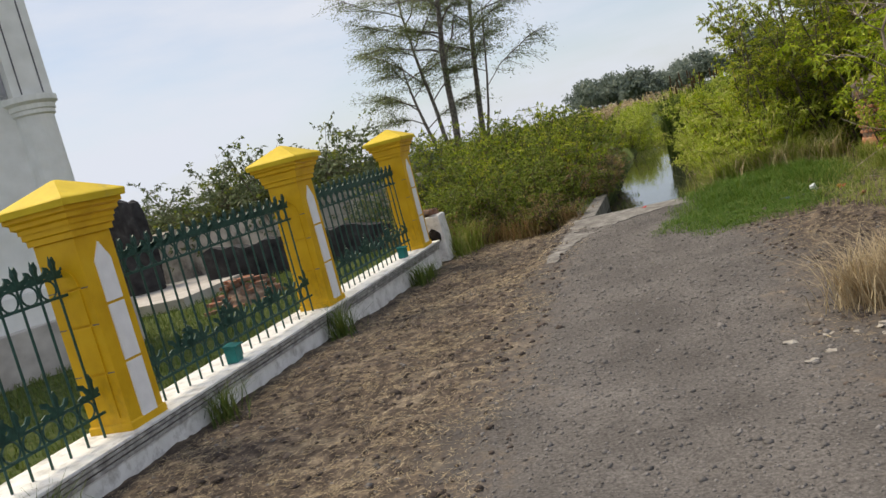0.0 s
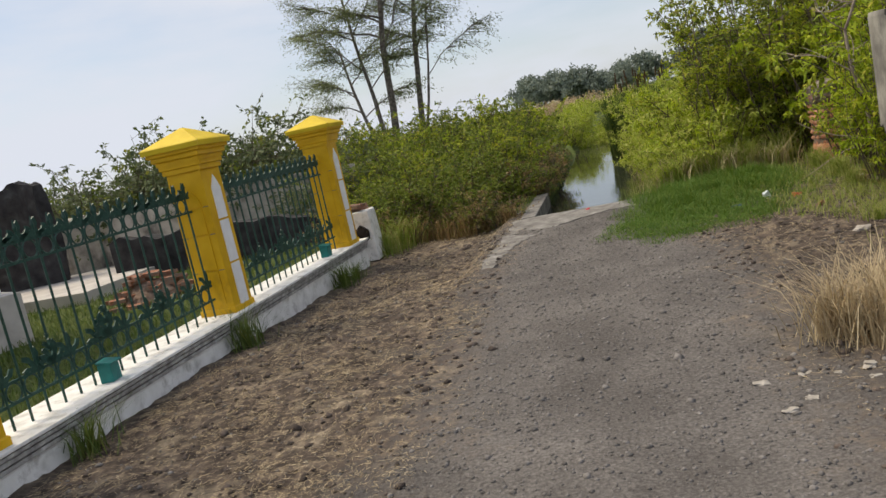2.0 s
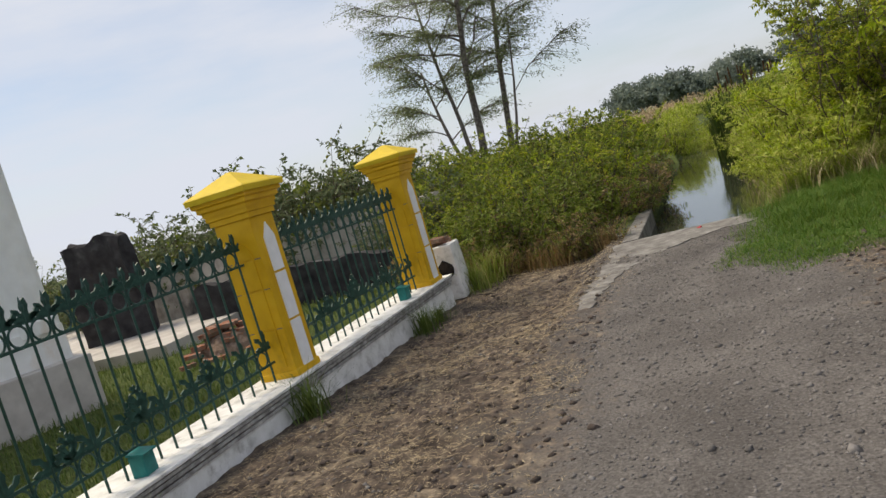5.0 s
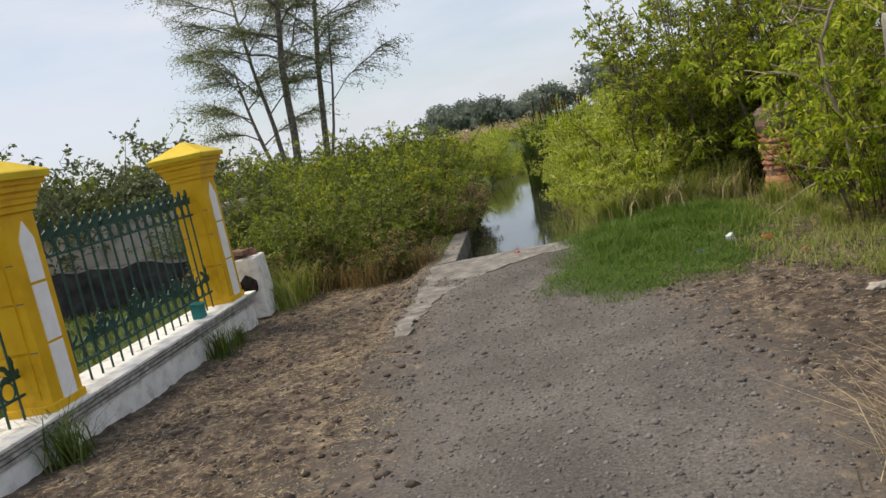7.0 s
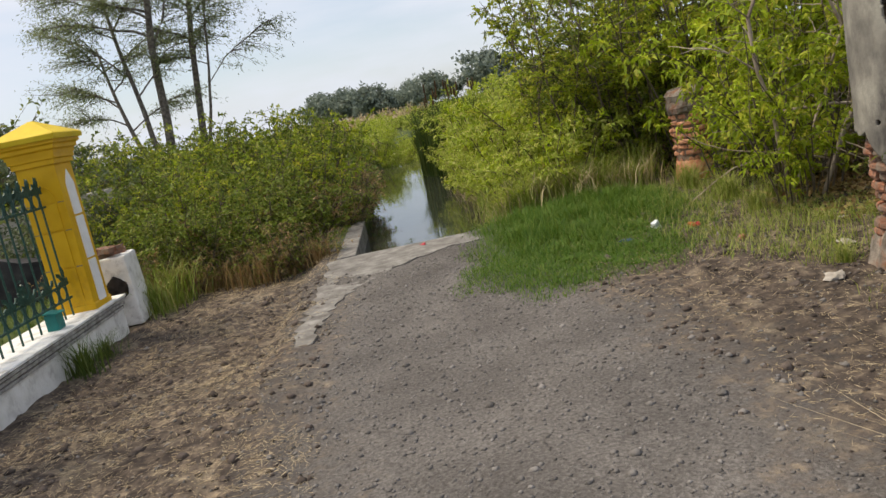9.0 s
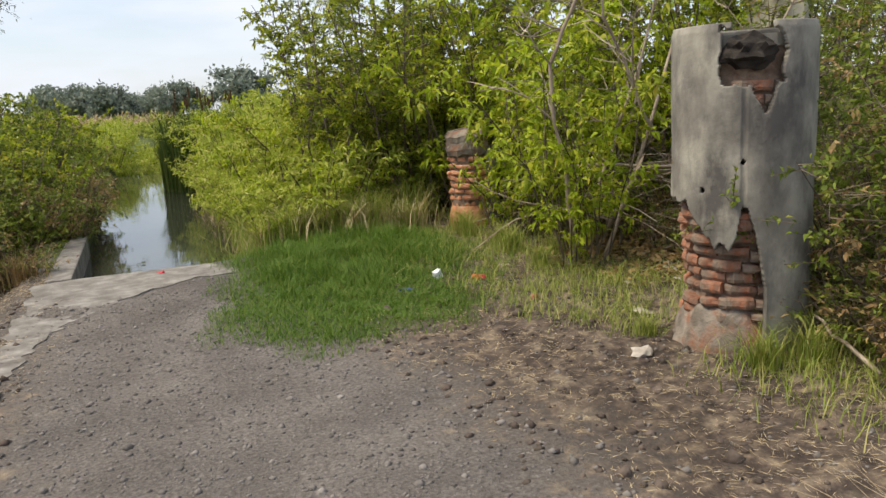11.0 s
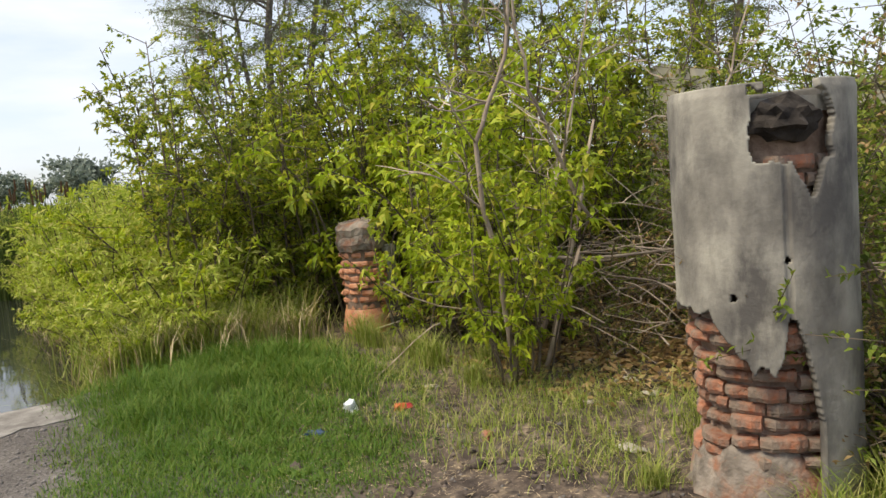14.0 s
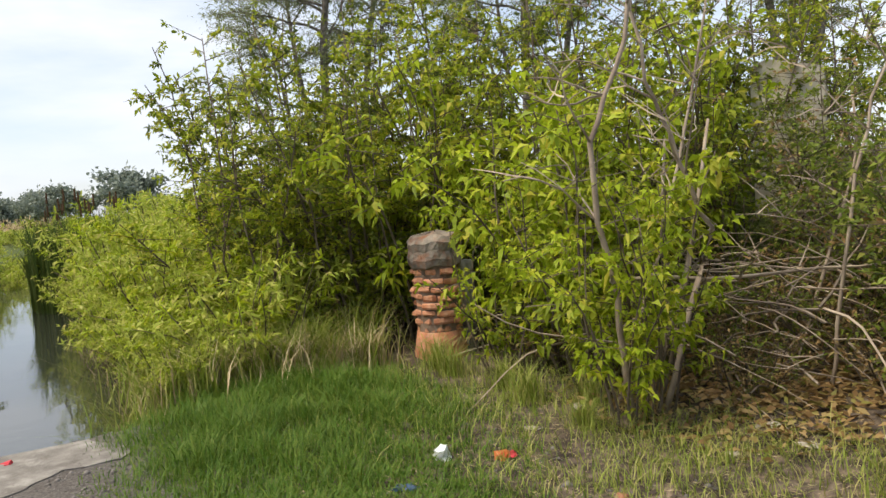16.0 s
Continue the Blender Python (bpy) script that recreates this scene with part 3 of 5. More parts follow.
panel = fence_panel()
for k in (-2, -1, 1):
    copy_thing(panel, FENCE @ pose(-0.18, k * SPAN + PILLAR / 2 - 0.05, WALL_TOP))


def fence_box(y, turn):
    b = thing("fence_box", FENCE @ pose(-0.10, y, WALL_TOP, 0, 0, turn), "small teal painted metal box on the fence wall", "metal box", "teal boxes on the fence wall")
    part("body", Geo().box((0, 0, 0.07), (0.10, 0.13, 0.14)), M_TEAL, b, bevel=0.006)
    part("lid", Geo().box((0.01, 0, 0.146), (0.125, 0.15, 0.012), Matrix.Rotation(radians(8), 4, "Y")), M_TEAL, b)


fence_box(1.22, 10)
fence_box(5.52, 0)

# white stub of an older wall beyond the last pillar
stub = thing("wall_stub", FENCE @ pose(-0.18, 2 * SPAN + 0.72, -0.1, 0, 0, 6), "crumbling whitewashed wall stub with a broken patch and loose bricks", "wall stub")
part("body", Geo().box((0, 0, 0.36), (0.52, 0.50, 0.72), None, 0.9), M_WALLWHITE, stub, bevel=0.02)
g = Geo()
rng = random.Random(4)
blob = [(0.12 * math.cos(a) * rng.uniform(0.7, 1.25), 0.12 * math.sin(a) * rng.uniform(0.7, 1.25)) for a in [2 * math.pi * k / 11 for k in range(11)]]
g.add([(x + 0.1, -0.258, z + 0.40) for x, z in blob] + [(x + 0.1, -0.22, z + 0.40) for x, z in blob], [tuple(range(11)), tuple(range(21, 10, -1))] + [(i, (i + 1) % 11, 11 + (i + 1) % 11, 11 + i) for i in range(11)])
part("broken_patch", g, M_DARKFILL, stub, "hole where the render fell off, its dark put in as colour")
BRICK = Geo().box((0, 0, 0), (0.21, 0.10, 0.052)).mesh("brick", M_BRICK)


def loose_brick(parent, x, y, z, turn, tip=0.0, sx=1.0):
    ob = part("brick", BRICK, M_BRICK, parent)
    ob.matrix_basis = pose(x, y, z, tip, tip * 0.6, turn) @ Matrix.Diagonal((sx, 1, 1, 1))
    return ob


for k in range(9):
    loose_brick(stub, rng.uniform(-0.16, 0.1), rng.uniform(-0.15, 0.15), 0.745 + 0.05 * (k // 5), rng.uniform(-40, 60), rng.uniform(-4, 4))

# ---- yard behind the fence ----
pile = thing("brick_pile", pose(-3.75, 11.9, 0, 0, 0, 20), "heap of loose red bricks on the lawn", "brick pile")
for layer in range(7):
    w = 1.25 - layer * 0.13
    for k in range(max(4, int(20 - layer * 2.2))):
        loose_brick(pile, rng.uniform(-w / 2, w / 2), rng.uniform(-0.42 + layer * 0.05, 0.42 - layer * 0.05), 0.03 + layer * 0.058, rng.choice((0, 90, 12, 75)) + rng.uniform(-14, 14), rng.uniform(-9, 9))
part("core", Geo().lathe([(0.45, -0.05), (0.38, 0.12), (0.22, 0.27), (0.05, 0.30)], 9), M_MORTAR, pile, "broken brick rubble")

YARD = pose(-8.35, 14.75, 0, 0, 0, -16.2)
HOUSE = pose(-5.45, 10.55, 0.84, 0, 0, 46) @ Matrix.Diagonal((0.62, 0.62, 0.62, 1))
house = thing("house", HOUSE, "large whitewashed hall with columns and terrace", "house")
terrace = thing("terrace", YARD, "pale terrace slab with a step in front of the hall", "terrace", kind="structure")
part("slab", Geo().box((-1.0, 3.2, 0.02), (9.0, 8.0, 0.34)), M_TERRACE, terrace, bevel=0.01)
part("step", Geo().box((-3.6, -0.95, -0.03), (3.6, 0.35, 0.24)), M_TERRACE, terrace)
part("plinth", Geo().box((-3.0, 4.5, -0.50), (6.9, 9.8, 1.80)), M_HOUSE, house, bevel=0.02)
part("step", Geo().box((-3.1, 4.5, -0.85), (7.5, 10.7, 1.10)), M_TERRACE, house, "pale stained step", bevel=0.02)
part("column", Geo().lathe([(0.50, 0.3), (0.50, 0.55), (0.42, 0.6), (0.42, 4.05)], 28, (0, 0, 0)), M_HOUSE, house, smooth=False)
part("capital", Geo().lathe([(0.43, 4.05), (0.47, 4.08), (0.47, 4.16), (0.50, 4.18), (0.50, 4.28), (0.58, 4.34), (0.58, 4.46), (0.40, 4.48)], 28), M_HOUSE, house, "moulded grey-white capital")
part("upper_column", Geo().lathe([(0.41, 4.46), (0.41, 7.6)], square=True), M_HOUSE, house, bevel=0.01)
for x in (-0.22, 0.22):
    part("groove", Geo().box((x, -0.412, 6.0), (0.03, 0.012, 3.0)), M_DARKLINE, house, "dark groove line")
    part("groove", Geo().box((0.412, x, 6.0), (0.012, 0.03, 3.0)), M_DARKLINE, house, "dark groove line")
part("wall", Geo().box((-3.3, 0.15, 2.45), (6.2, 0.5, 4.3)), M_HOUSE, house)
part("wall_side", Geo().box((-1.9, 5.2, 2.45), (0.3, 9.6, 4.3)), M_HOUSE, house)
# shadow side of the whitewashed upper column, put in as grey colour
part("pier", Geo().box((-0.60, 0.25, 6.1), (0.36, 0.7, 3.2)), M_HOUSEGREY, house, "pier with its shade put into the grey colour")
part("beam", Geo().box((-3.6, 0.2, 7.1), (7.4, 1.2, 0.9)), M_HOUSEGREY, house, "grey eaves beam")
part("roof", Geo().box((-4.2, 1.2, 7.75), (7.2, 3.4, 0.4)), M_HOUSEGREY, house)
part("back_wall", Geo().box((-5.0, 9.8, 2.45), (6.3, 0.3, 4.3)), M_HOUSE, house)
win = part("window", Geo().box((-2.45, -0.12, 2.1), (0.75, 0.06, 1.6)), M_HOUSEGREY, house, "dark framed window")
part("pane", Geo().box((-2.45, -0.155, 2.1), (0.55, 0.02, 1.4)), M_DARKFILL, win, "dark glass pane")


def jagged_wall(name, a, b, h0, h1, thick, mat, label, category, seed, base=-0.1, kind=""):
    """A broken wall between plan points a and b with an uneven top."""
    rng = random.Random(seed)
    ln = (Vector(b) - Vector(a)).length
    n = max(4, int(ln / 0.22))
    tops = []
    z = h0
    for i in range(n + 1):
        want = h0 + (h1 - h0) * i / n
        z += (want - z) * 0.4 + rng.uniform(-0.07, 0.07)
        tops.append(z)
    g = Geo()
    verts, faces = [], []
    for i in range(n + 1):
        x = ln * i / n
        for y in (-thick / 2, thick / 2):
            q = rng.uniform(-0.02, 0.02)
            verts += [(x, y, base), (x, y + q, tops[i] + rng.uniform(-0.03, 0.03))]
    for i in range(n):
        k = i * 4
        faces += [(k, k + 4, k + 5, k + 1), (k + 2, k + 3, k + 7, k + 6), (k + 1, k + 5, k + 7, k + 3)]
    faces += [(0, 1, 3, 2), (n * 4, n * 4 + 2, n * 4 + 3, n * 4 + 1)]
    g.add(verts, faces)
    ob = part(name, g, mat)
    d = Vector(b) - Vector(a)
    ob.matrix_basis = pose(a[0], a[1], 0, 0, 0, math.degrees(math.atan2(d.y, d.x)))
    return tagged(ob, label, category, kind=kind)


jagged_wall("ruined_wall", (-7.2, 16.6), (-1.0, 16.9), 1.3, 1.15, 0.3, M_RUIN, "ruined plaster wall blackened in patches behind the yard", "ruined wall", 3)
jagged_wall("ruined_wall", (-5.4, 15.0), (-1.6, 14.6), 0.75, 0.60, 0.3, M_BLACKWALL, "low blackened wall remnant in the yard", "ruined wall", 8)
bm = bmesh.new()
bmesh.ops.create_cube(bm, size=1)
bmesh.ops.subdivide_edges(bm, edges=bm.edges, cuts=9, use_grid_fill=True)
for v in bm.verts:
    q = noise.noise(v.co * 3.1 + Vector((4, 0, 0))), noise.noise(v.co * 3.3 + Vector((0, 9, 0))), noise.noise(Vector((v.co.x * 2.7, v.co.y * 2, 3)))
    v.co = Vector((v.co.x * (1.2 - 0.2 * v.co.z) + 0.16 * q[0], v.co.y * 0.6 + 0.14 * q[1], 0.98 + v.co.z * 2.2 + 0.22 * q[2] * (v.co.z + 0.5)))
slab_mesh = bpy.data.meshes.new("dark_wall_block")
bm.to_mesh(slab_mesh)
bm.free()
slab_mesh.materials.append(M_BLACKWALL)
slab = new("dark_wall_block", slab_mesh)
slab.matrix_basis = pose(-7.35, 15.75, 0, 0, 0, 10)
tagged(slab, "tall soot-black block of old wall beside the terrace", "wall block")

# ---- old round gate pillars ----
BIG = (4.40, 6.96)


def arc_brick(span, r0, r1, h, seed):
    """One worn brick of a round pillar: a curved block about the axis, edges uneven."""
    rg = random.Random(seed)
    g = Geo()
    n = 4
    verts = []
    for i in range(n + 1):
        a = radians(-span / 2 + span * i / n)
        out = r1 + rg.uniform(-0.014, 0.010) - (0.012 if i in (0, n) else 0)
        lo, hi = -h / 2 + rg.uniform(0, 0.007), h / 2 - rg.uniform(0, 0.009)
        for r, z in ((r0, lo), (out - 0.010, lo), (out, lo * 0.4), (out - 0.004, hi * 0.6), (out - 0.014, hi), (r0, hi)):
            verts.append((r * math.cos(a), r * math.sin(a), z))
    faces = [(i * 6 + k, i * 6 + (k + 1) % 6, i * 6 + 6 + (k + 1) % 6, i * 6 + 6 + k) for i in range(n) for k in range(6)]
    faces += [tuple(range(5, -1, -1)), tuple(range(n * 6, n * 6 + 6))]
    return g.add(verts, faces).mesh("brick", M_BRICK)


def uneven_foot():
    """Lumpy cement collar round the pillar's base."""
    g, n, rows = Geo(), 40, ((0.355, -0.1), (0.350, 0.04), (0.335, 0.12), (0.315, 0.19), (0.285, 0.25), (0.22, 0.28))
    verts = []
    for r, z in rows:
        for k in range(n):
            a = 2 * math.pi * k / n
            q = r * (1 + 0.10 * noise.noise(Vector((math.cos(a) * 4, math.sin(a) * 4, z * 9))))
            verts.append((q * math.cos(a), q * math.sin(a), z + (0.07 * noise.noise(Vector((math.cos(a) * 3, math.sin(a) * 3, 5))) if z > 0.1 else 0)))
    return g.add(verts, [(i * n + k, i * n + (k + 1) % n, (i + 1) * n + (k + 1) % n, (i + 1) * n + k) for i in range(len(rows) - 1) for k in range(n)])


def big_pillar():
    p = thing("gate_pillar", pose(BIG[0], BIG[1], 0), "old round cement-rendered brick gate pillar with broken render", "gate pillar")
    top, r = 1.72, 0.362
    part("core", Geo().lathe([(0.285, -0.1), (0.26, 0.2), (0.235, 0.4), (0.245, 0.55), (0.28, 0.7), (0.295, 1.60), (0.25, 1.66)], 28), M_MORTAR, p, "crumbling mortar core")
    # render shell: kept where the old coat still holds
    na, nz = 380, 240
    rng = np.random.default_rng(2)
    jag = np.interp(np.arange(na), np.linspace(0, na, 90), rng.normal(0, 0.014, 90))

    def lower(deg):
        pts = [(0, -0.1), (20, -0.1), (34, 0.75), (120, 0.83), (152, 0.84), (168, 0.82), (176, 0.76), (184, 0.68), (192, 0.63), (206, 0.61), (212, 0.66), (216, 0.81), (220, 0.82), (225, 0.70), (231, 0.56), (234, 0.45), (236.2, 0.40), (236.3, -0.1), (360, -0.1)]
        return np.interp(deg, [q[0] for q in pts], [q[1] for q in pts])

    verts, faces = [], []
    for j in range(nz + 1):
        z = -0.1 + (top + 0.1) * j / nz
        for i in range(na):
            a = 2 * math.pi * i / na
            q = r + 0.008 * noise.noise(Vector((math.cos(a) * 3, math.sin(a) * 3, z * 2.5))) - 0.008 * (1 - smooth(0, 0.04, top - z))
            if 215 < math.degrees(a) < 218 and z > 0.7:
                q -= 0.007
            verts.append((q * math.cos(a), q * math.sin(a), z + 0))
    for j in range(nz):
        z = -0.1 + (top + 0.1) * (j + 0.5) / nz
        for i in range(na):
            deg = 360 * (i + 0.5) / na
            if z < lower(deg) + jag[i]:
                continue
            hx, hz = (deg - 222) / 27.0, (z - 1.56) / 0.155
            wob = 0.22 * noise.noise(Vector((deg * 0.11, z * 14, 0)))
            if max(abs(hx), abs(hz)) + wob < 0.92 or (z > 1.45 and abs(hx) + wob < 0.75):
                continue
            if abs(deg - 232) < 12 and 1.28 < z < 1.45 and abs(deg - 232) / 12 + abs(z - 1.42) / 0.16 + wob < 1:
                continue
            if ((deg - 184) / 2.6) ** 2 + ((z - 0.90) / 0.017) ** 2 < 1 or ((deg - 216) / 2.0) ** 2 + ((z - 1.045) / 0.016) ** 2 < 1:
                continue
            k = j * na
            faces.append((k + i, k + (i + 1) % na, k + na + (i + 1) % na, k + na + i))
    shell = part("render_coat", Geo().add(verts, faces), M_PLASTER, p, "grey cement render stained and broken off below", smooth=True)
    md = shell.modifiers.new("thick", "SOLIDIFY")
    md.thickness, md.offset = 0.034, -1
    part("top", Geo().lathe([(0.31, 1.60), (0.31, 1.66)], 28), M_PLASTER, p)
    # near-black lump set into the broken top, standing in for the hollow's shade
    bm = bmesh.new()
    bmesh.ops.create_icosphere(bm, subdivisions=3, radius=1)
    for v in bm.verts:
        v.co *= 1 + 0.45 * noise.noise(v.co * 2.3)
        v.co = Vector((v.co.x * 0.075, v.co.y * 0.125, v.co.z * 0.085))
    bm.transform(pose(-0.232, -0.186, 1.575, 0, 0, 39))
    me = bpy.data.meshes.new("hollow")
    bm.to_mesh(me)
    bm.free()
    me.materials.append(M_DARKFILL)
    part("hollow", me, M_DARKFILL, p, "near-black lump, the hollow's inner shade put in as colour")
    part("foot", uneven_foot(), M_FOOT, p, "rough cement foot", smooth=True)
    rg = random.Random(9)
    kinds = [arc_brick(sp, 0.20, 0.325, 0.064, 30 + q) for q, sp in enumerate((33, 26, 37, 30, 22, 35))]
    for course in range(10):
        a = 20 + rg.uniform(0, 18)
        while a < 262:
            q = rg.randrange(6)
            sp = (33, 26, 37, 30, 22, 35)[q]
            ob = part("brick", kinds[q], M_BRICK, p)
            back = (0.97, 0.92, 0.89, 0.87, 0.89, 0.93, 0.97, 1.0, 1.0, 1.0)[course] + rg.uniform(-0.05, 0.05)
            ob.matrix_basis = pose(0, 0, 0.225 + course * 0.069, rg.uniform(-4, 4), rg.uniform(-3, 3), a + sp / 2) @ Matrix.Diagonal((back, back, rg.uniform(0.7, 1.08), 1))
            a += sp + 1.6
    for course in range(2):
        for q in range(2):
            ob = part("brick", kinds[q + 2], M_BRICK, p)
            ob.matrix_basis = pose(0, 0, 1.345 + course * 0.07, 0, 0, 214 + 36 * q + 9 * course)
    return p


big_pillar()


def small_pillar():
    p = thing("gate_pillar", pose(5.82, 11.35, 0), "small round brick gate pillar stripped of render", "gate pillar")
    part("core", Geo().lathe([(0.19, -0.1), (0.19, 0.95)], 20), M_MORTAR, p, "mortar core")
    part("foot", Geo().lathe([(0.24, -0.1), (0.235, 0.10), (0.215, 0.20), (0.20, 0.27)], 20), M_ORANGEBRICK, p, "worn brick foot", smooth=True)
    g, n, rows = Geo(), 26, ((0.18, 0.80), (0.225, 0.82), (0.235, 0.88), (0.215, 0.95), (0.225, 1.02), (0.19, 1.07), (0.02, 1.10))
    g.add([(r * (1 + 0.14 * noise.noise(Vector((math.cos(2 * math.pi * k / n) * 3, math.sin(2 * math.pi * k / n) * 3, z * 6)))) * math.cos(2 * math.pi * k / n), r * (1 + 0.14 * noise.noise(Vector((math.cos(2 * math.pi * k / n) * 3, math.sin(2 * math.pi * k / n) * 3, z * 6)))) * math.sin(2 * math.pi * k / n), z + 0.05 * noise.noise(Vector((math.cos(2 * math.pi * k / n) * 2, math.sin(2 * math.pi * k / n) * 2, 3)))) for r, z in rows for k in range(n)], [(i * n + k, i * n + (k + 1) % n, (i + 1) * n + (k + 1) % n, (i + 1) * n + k) for i in range(len(rows) - 1) for k in range(n)])
    part("head", g, M_FOOT, p, "remnant of pale grey render")
    part("render_coat", Geo().box((0.17, -0.15, 0.42), (0.12, 0.16, 0.86)), M_PLASTER, p, "strip of grey render", bevel=0.03)
    rg = random.Random(5)
    kinds = []
    for q, sp in enumerate((42, 50, 36, 46)):
        me = arc_brick(sp, 0.10, 0.225, 0.058, 60 + q)
        me.materials[0] = M_ORANGEBRICK
        kinds.append(me)
    for course in range(8):
        a = rg.uniform(0, 40)
        end = a + 330
        while a < end:
            q = rg.randrange(4)
            sp = (42, 50, 36, 46)[q]
            ob = part("brick", kinds[q], M_ORANGEBRICK, p)
            back = rg.uniform(0.86, 1.06)
            ob.matrix_basis = pose(0, 0, 0.285 + course * 0.070, rg.uniform(-4, 4), rg.uniform(-4, 4), a + sp / 2) @ Matrix.Diagonal((back, back, rg.uniform(0.8, 1.1), 1))
            a += sp + 3



small_pillar()
jagged_wall("ruined_wall", (8.85, 9.95), (9.05, 9.35), 2.40, 2.10, 0.45, M_PALECONC, "broken pale concrete stump on the overgrown bank", "ruined wall", 5, 0.3)
jagged_wall("ruined_wall", (9.15, 8.35), (9.65, 5.6), 1.95, 2.50, 0.5, M_PALECONC, "broken pale concrete wall on the overgrown bank", "ruined wall", 6, 0.3)

# ---- plants ----


def leaf_mesh(name, mat, pos, direction, length, width, rng, fold=0.25, droop=0.0):
    """Many folded four-cornered leaves, one island each."""
    n = len(pos)
    d = direction / np.linalg.norm(direction, axis=1, keepdims=True)
    side = np.cross(d, rng.normal(size=(n, 3)) * 0.6 + np.array([0, 0, 1.0]))
    side /= np.linalg.norm(side, axis=1, keepdims=True) + 1e-6
    up = np.cross(side, d)
    ln, wd = length * rng.uniform(0.65, 1.3, (n, 1)), width * rng.uniform(0.7, 1.25, (n, 1))
    mid = pos + d * ln * 0.45
    tip = pos + d * ln
    tip[:, 2:3] -= droop * ln
    v = np.stack([pos, mid + side * wd / 2 + up * wd * fold, tip, mid - side * wd / 2 + up * wd * fold], 1).reshape(-1, 3)
    f = np.arange(n * 4).reshape(n, 4)
    return quads(name, v, f, mat)


def quads(name, v, f, mat):
    me = bpy.data.meshes.new(name)
    k = f.shape[1]
    me.vertices.add(len(v))
    me.vertices.foreach_set("co", np.asarray(v, np.float32).ravel())
    me.loops.add(f.size)
    me.loops.foreach_set("vertex_index", f.ravel().astype(np.int32))
    me.polygons.add(len(f))
    me.polygons.foreach_set("loop_start", np.arange(0, f.size, k, dtype=np.int32))
    me.materials.append(mat)
    me.update(calc_edges=True)
    me.validate()
    return me


def blades(name, mat, pos, heights, width, rng, lean=0.35, bend=0.4):
    """Grass: each blade a bent strip that narrows to its tip."""
    n = len(pos)
    a = rng.uniform(0, 2 * np.pi, n)
    out = np.stack([np.cos(a), np.sin(a), np.zeros(n)], 1)
    side = np.stack([-np.sin(a), np.cos(a), np.zeros(n)], 1) * (width * rng.uniform(0.6, 1.3, (n, 1)) / 2)
    h = heights[:, None]
    l1 = rng.uniform(0, lean, (n, 1))
    mid = pos + out * h * l1 * 0.5 + np.array([0, 0, 1]) * h * 0.55
    tip = pos + out * h * (l1 + rng.uniform(0, bend, (n, 1))) + np.array([0, 0, 1]) * h * rng.uniform(0.75, 1.0, (n, 1))
    v = np.stack([pos - side, pos + side, mid + side * 0.8, mid - side * 0.8, tip], 1).reshape(-1, 3)
    i = np.arange(n)[:, None] * 5
    f = np.concatenate([i + np.array([[0, 1, 2, 3]]), i + np.array([[3, 2, 4, 4]])])
    me = bpy.data.meshes.new(name)
    q, t = f[:n], f[n:, :3]
    me.vertices.add(len(v))
    me.vertices.foreach_set("co", v.astype(np.float32).ravel())
    loops = np.concatenate([q.ravel(), t.ravel()]).astype(np.int32)
    me.loops.add(len(loops))
    me.loops.foreach_set("vertex_index", loops)
    me.polygons.add(2 * n)
    me.polygons.foreach_set("loop_start", np.concatenate([np.arange(n) * 4, 4 * n + np.arange(n) * 3]).astype(np.int32))
    me.materials.append(mat)
    me.update(calc_edges=True)
    me.validate()
    return me


def grow(rng, base, direction, length, steps, wander, rise):
    """A wandering line of points."""
    p, d = np.array(base, float), np.array(direction, float)
    d /= np.linalg.norm(d)
    pts = [p.copy()]
    for _ in range(steps):
        d = d + rng.normal(0, wander, 3) + np.array([0, 0, rise])
        d /= np.linalg.norm(d)
        p = p + d * length / steps
        pts.append(p.copy())
    return np.array(pts)


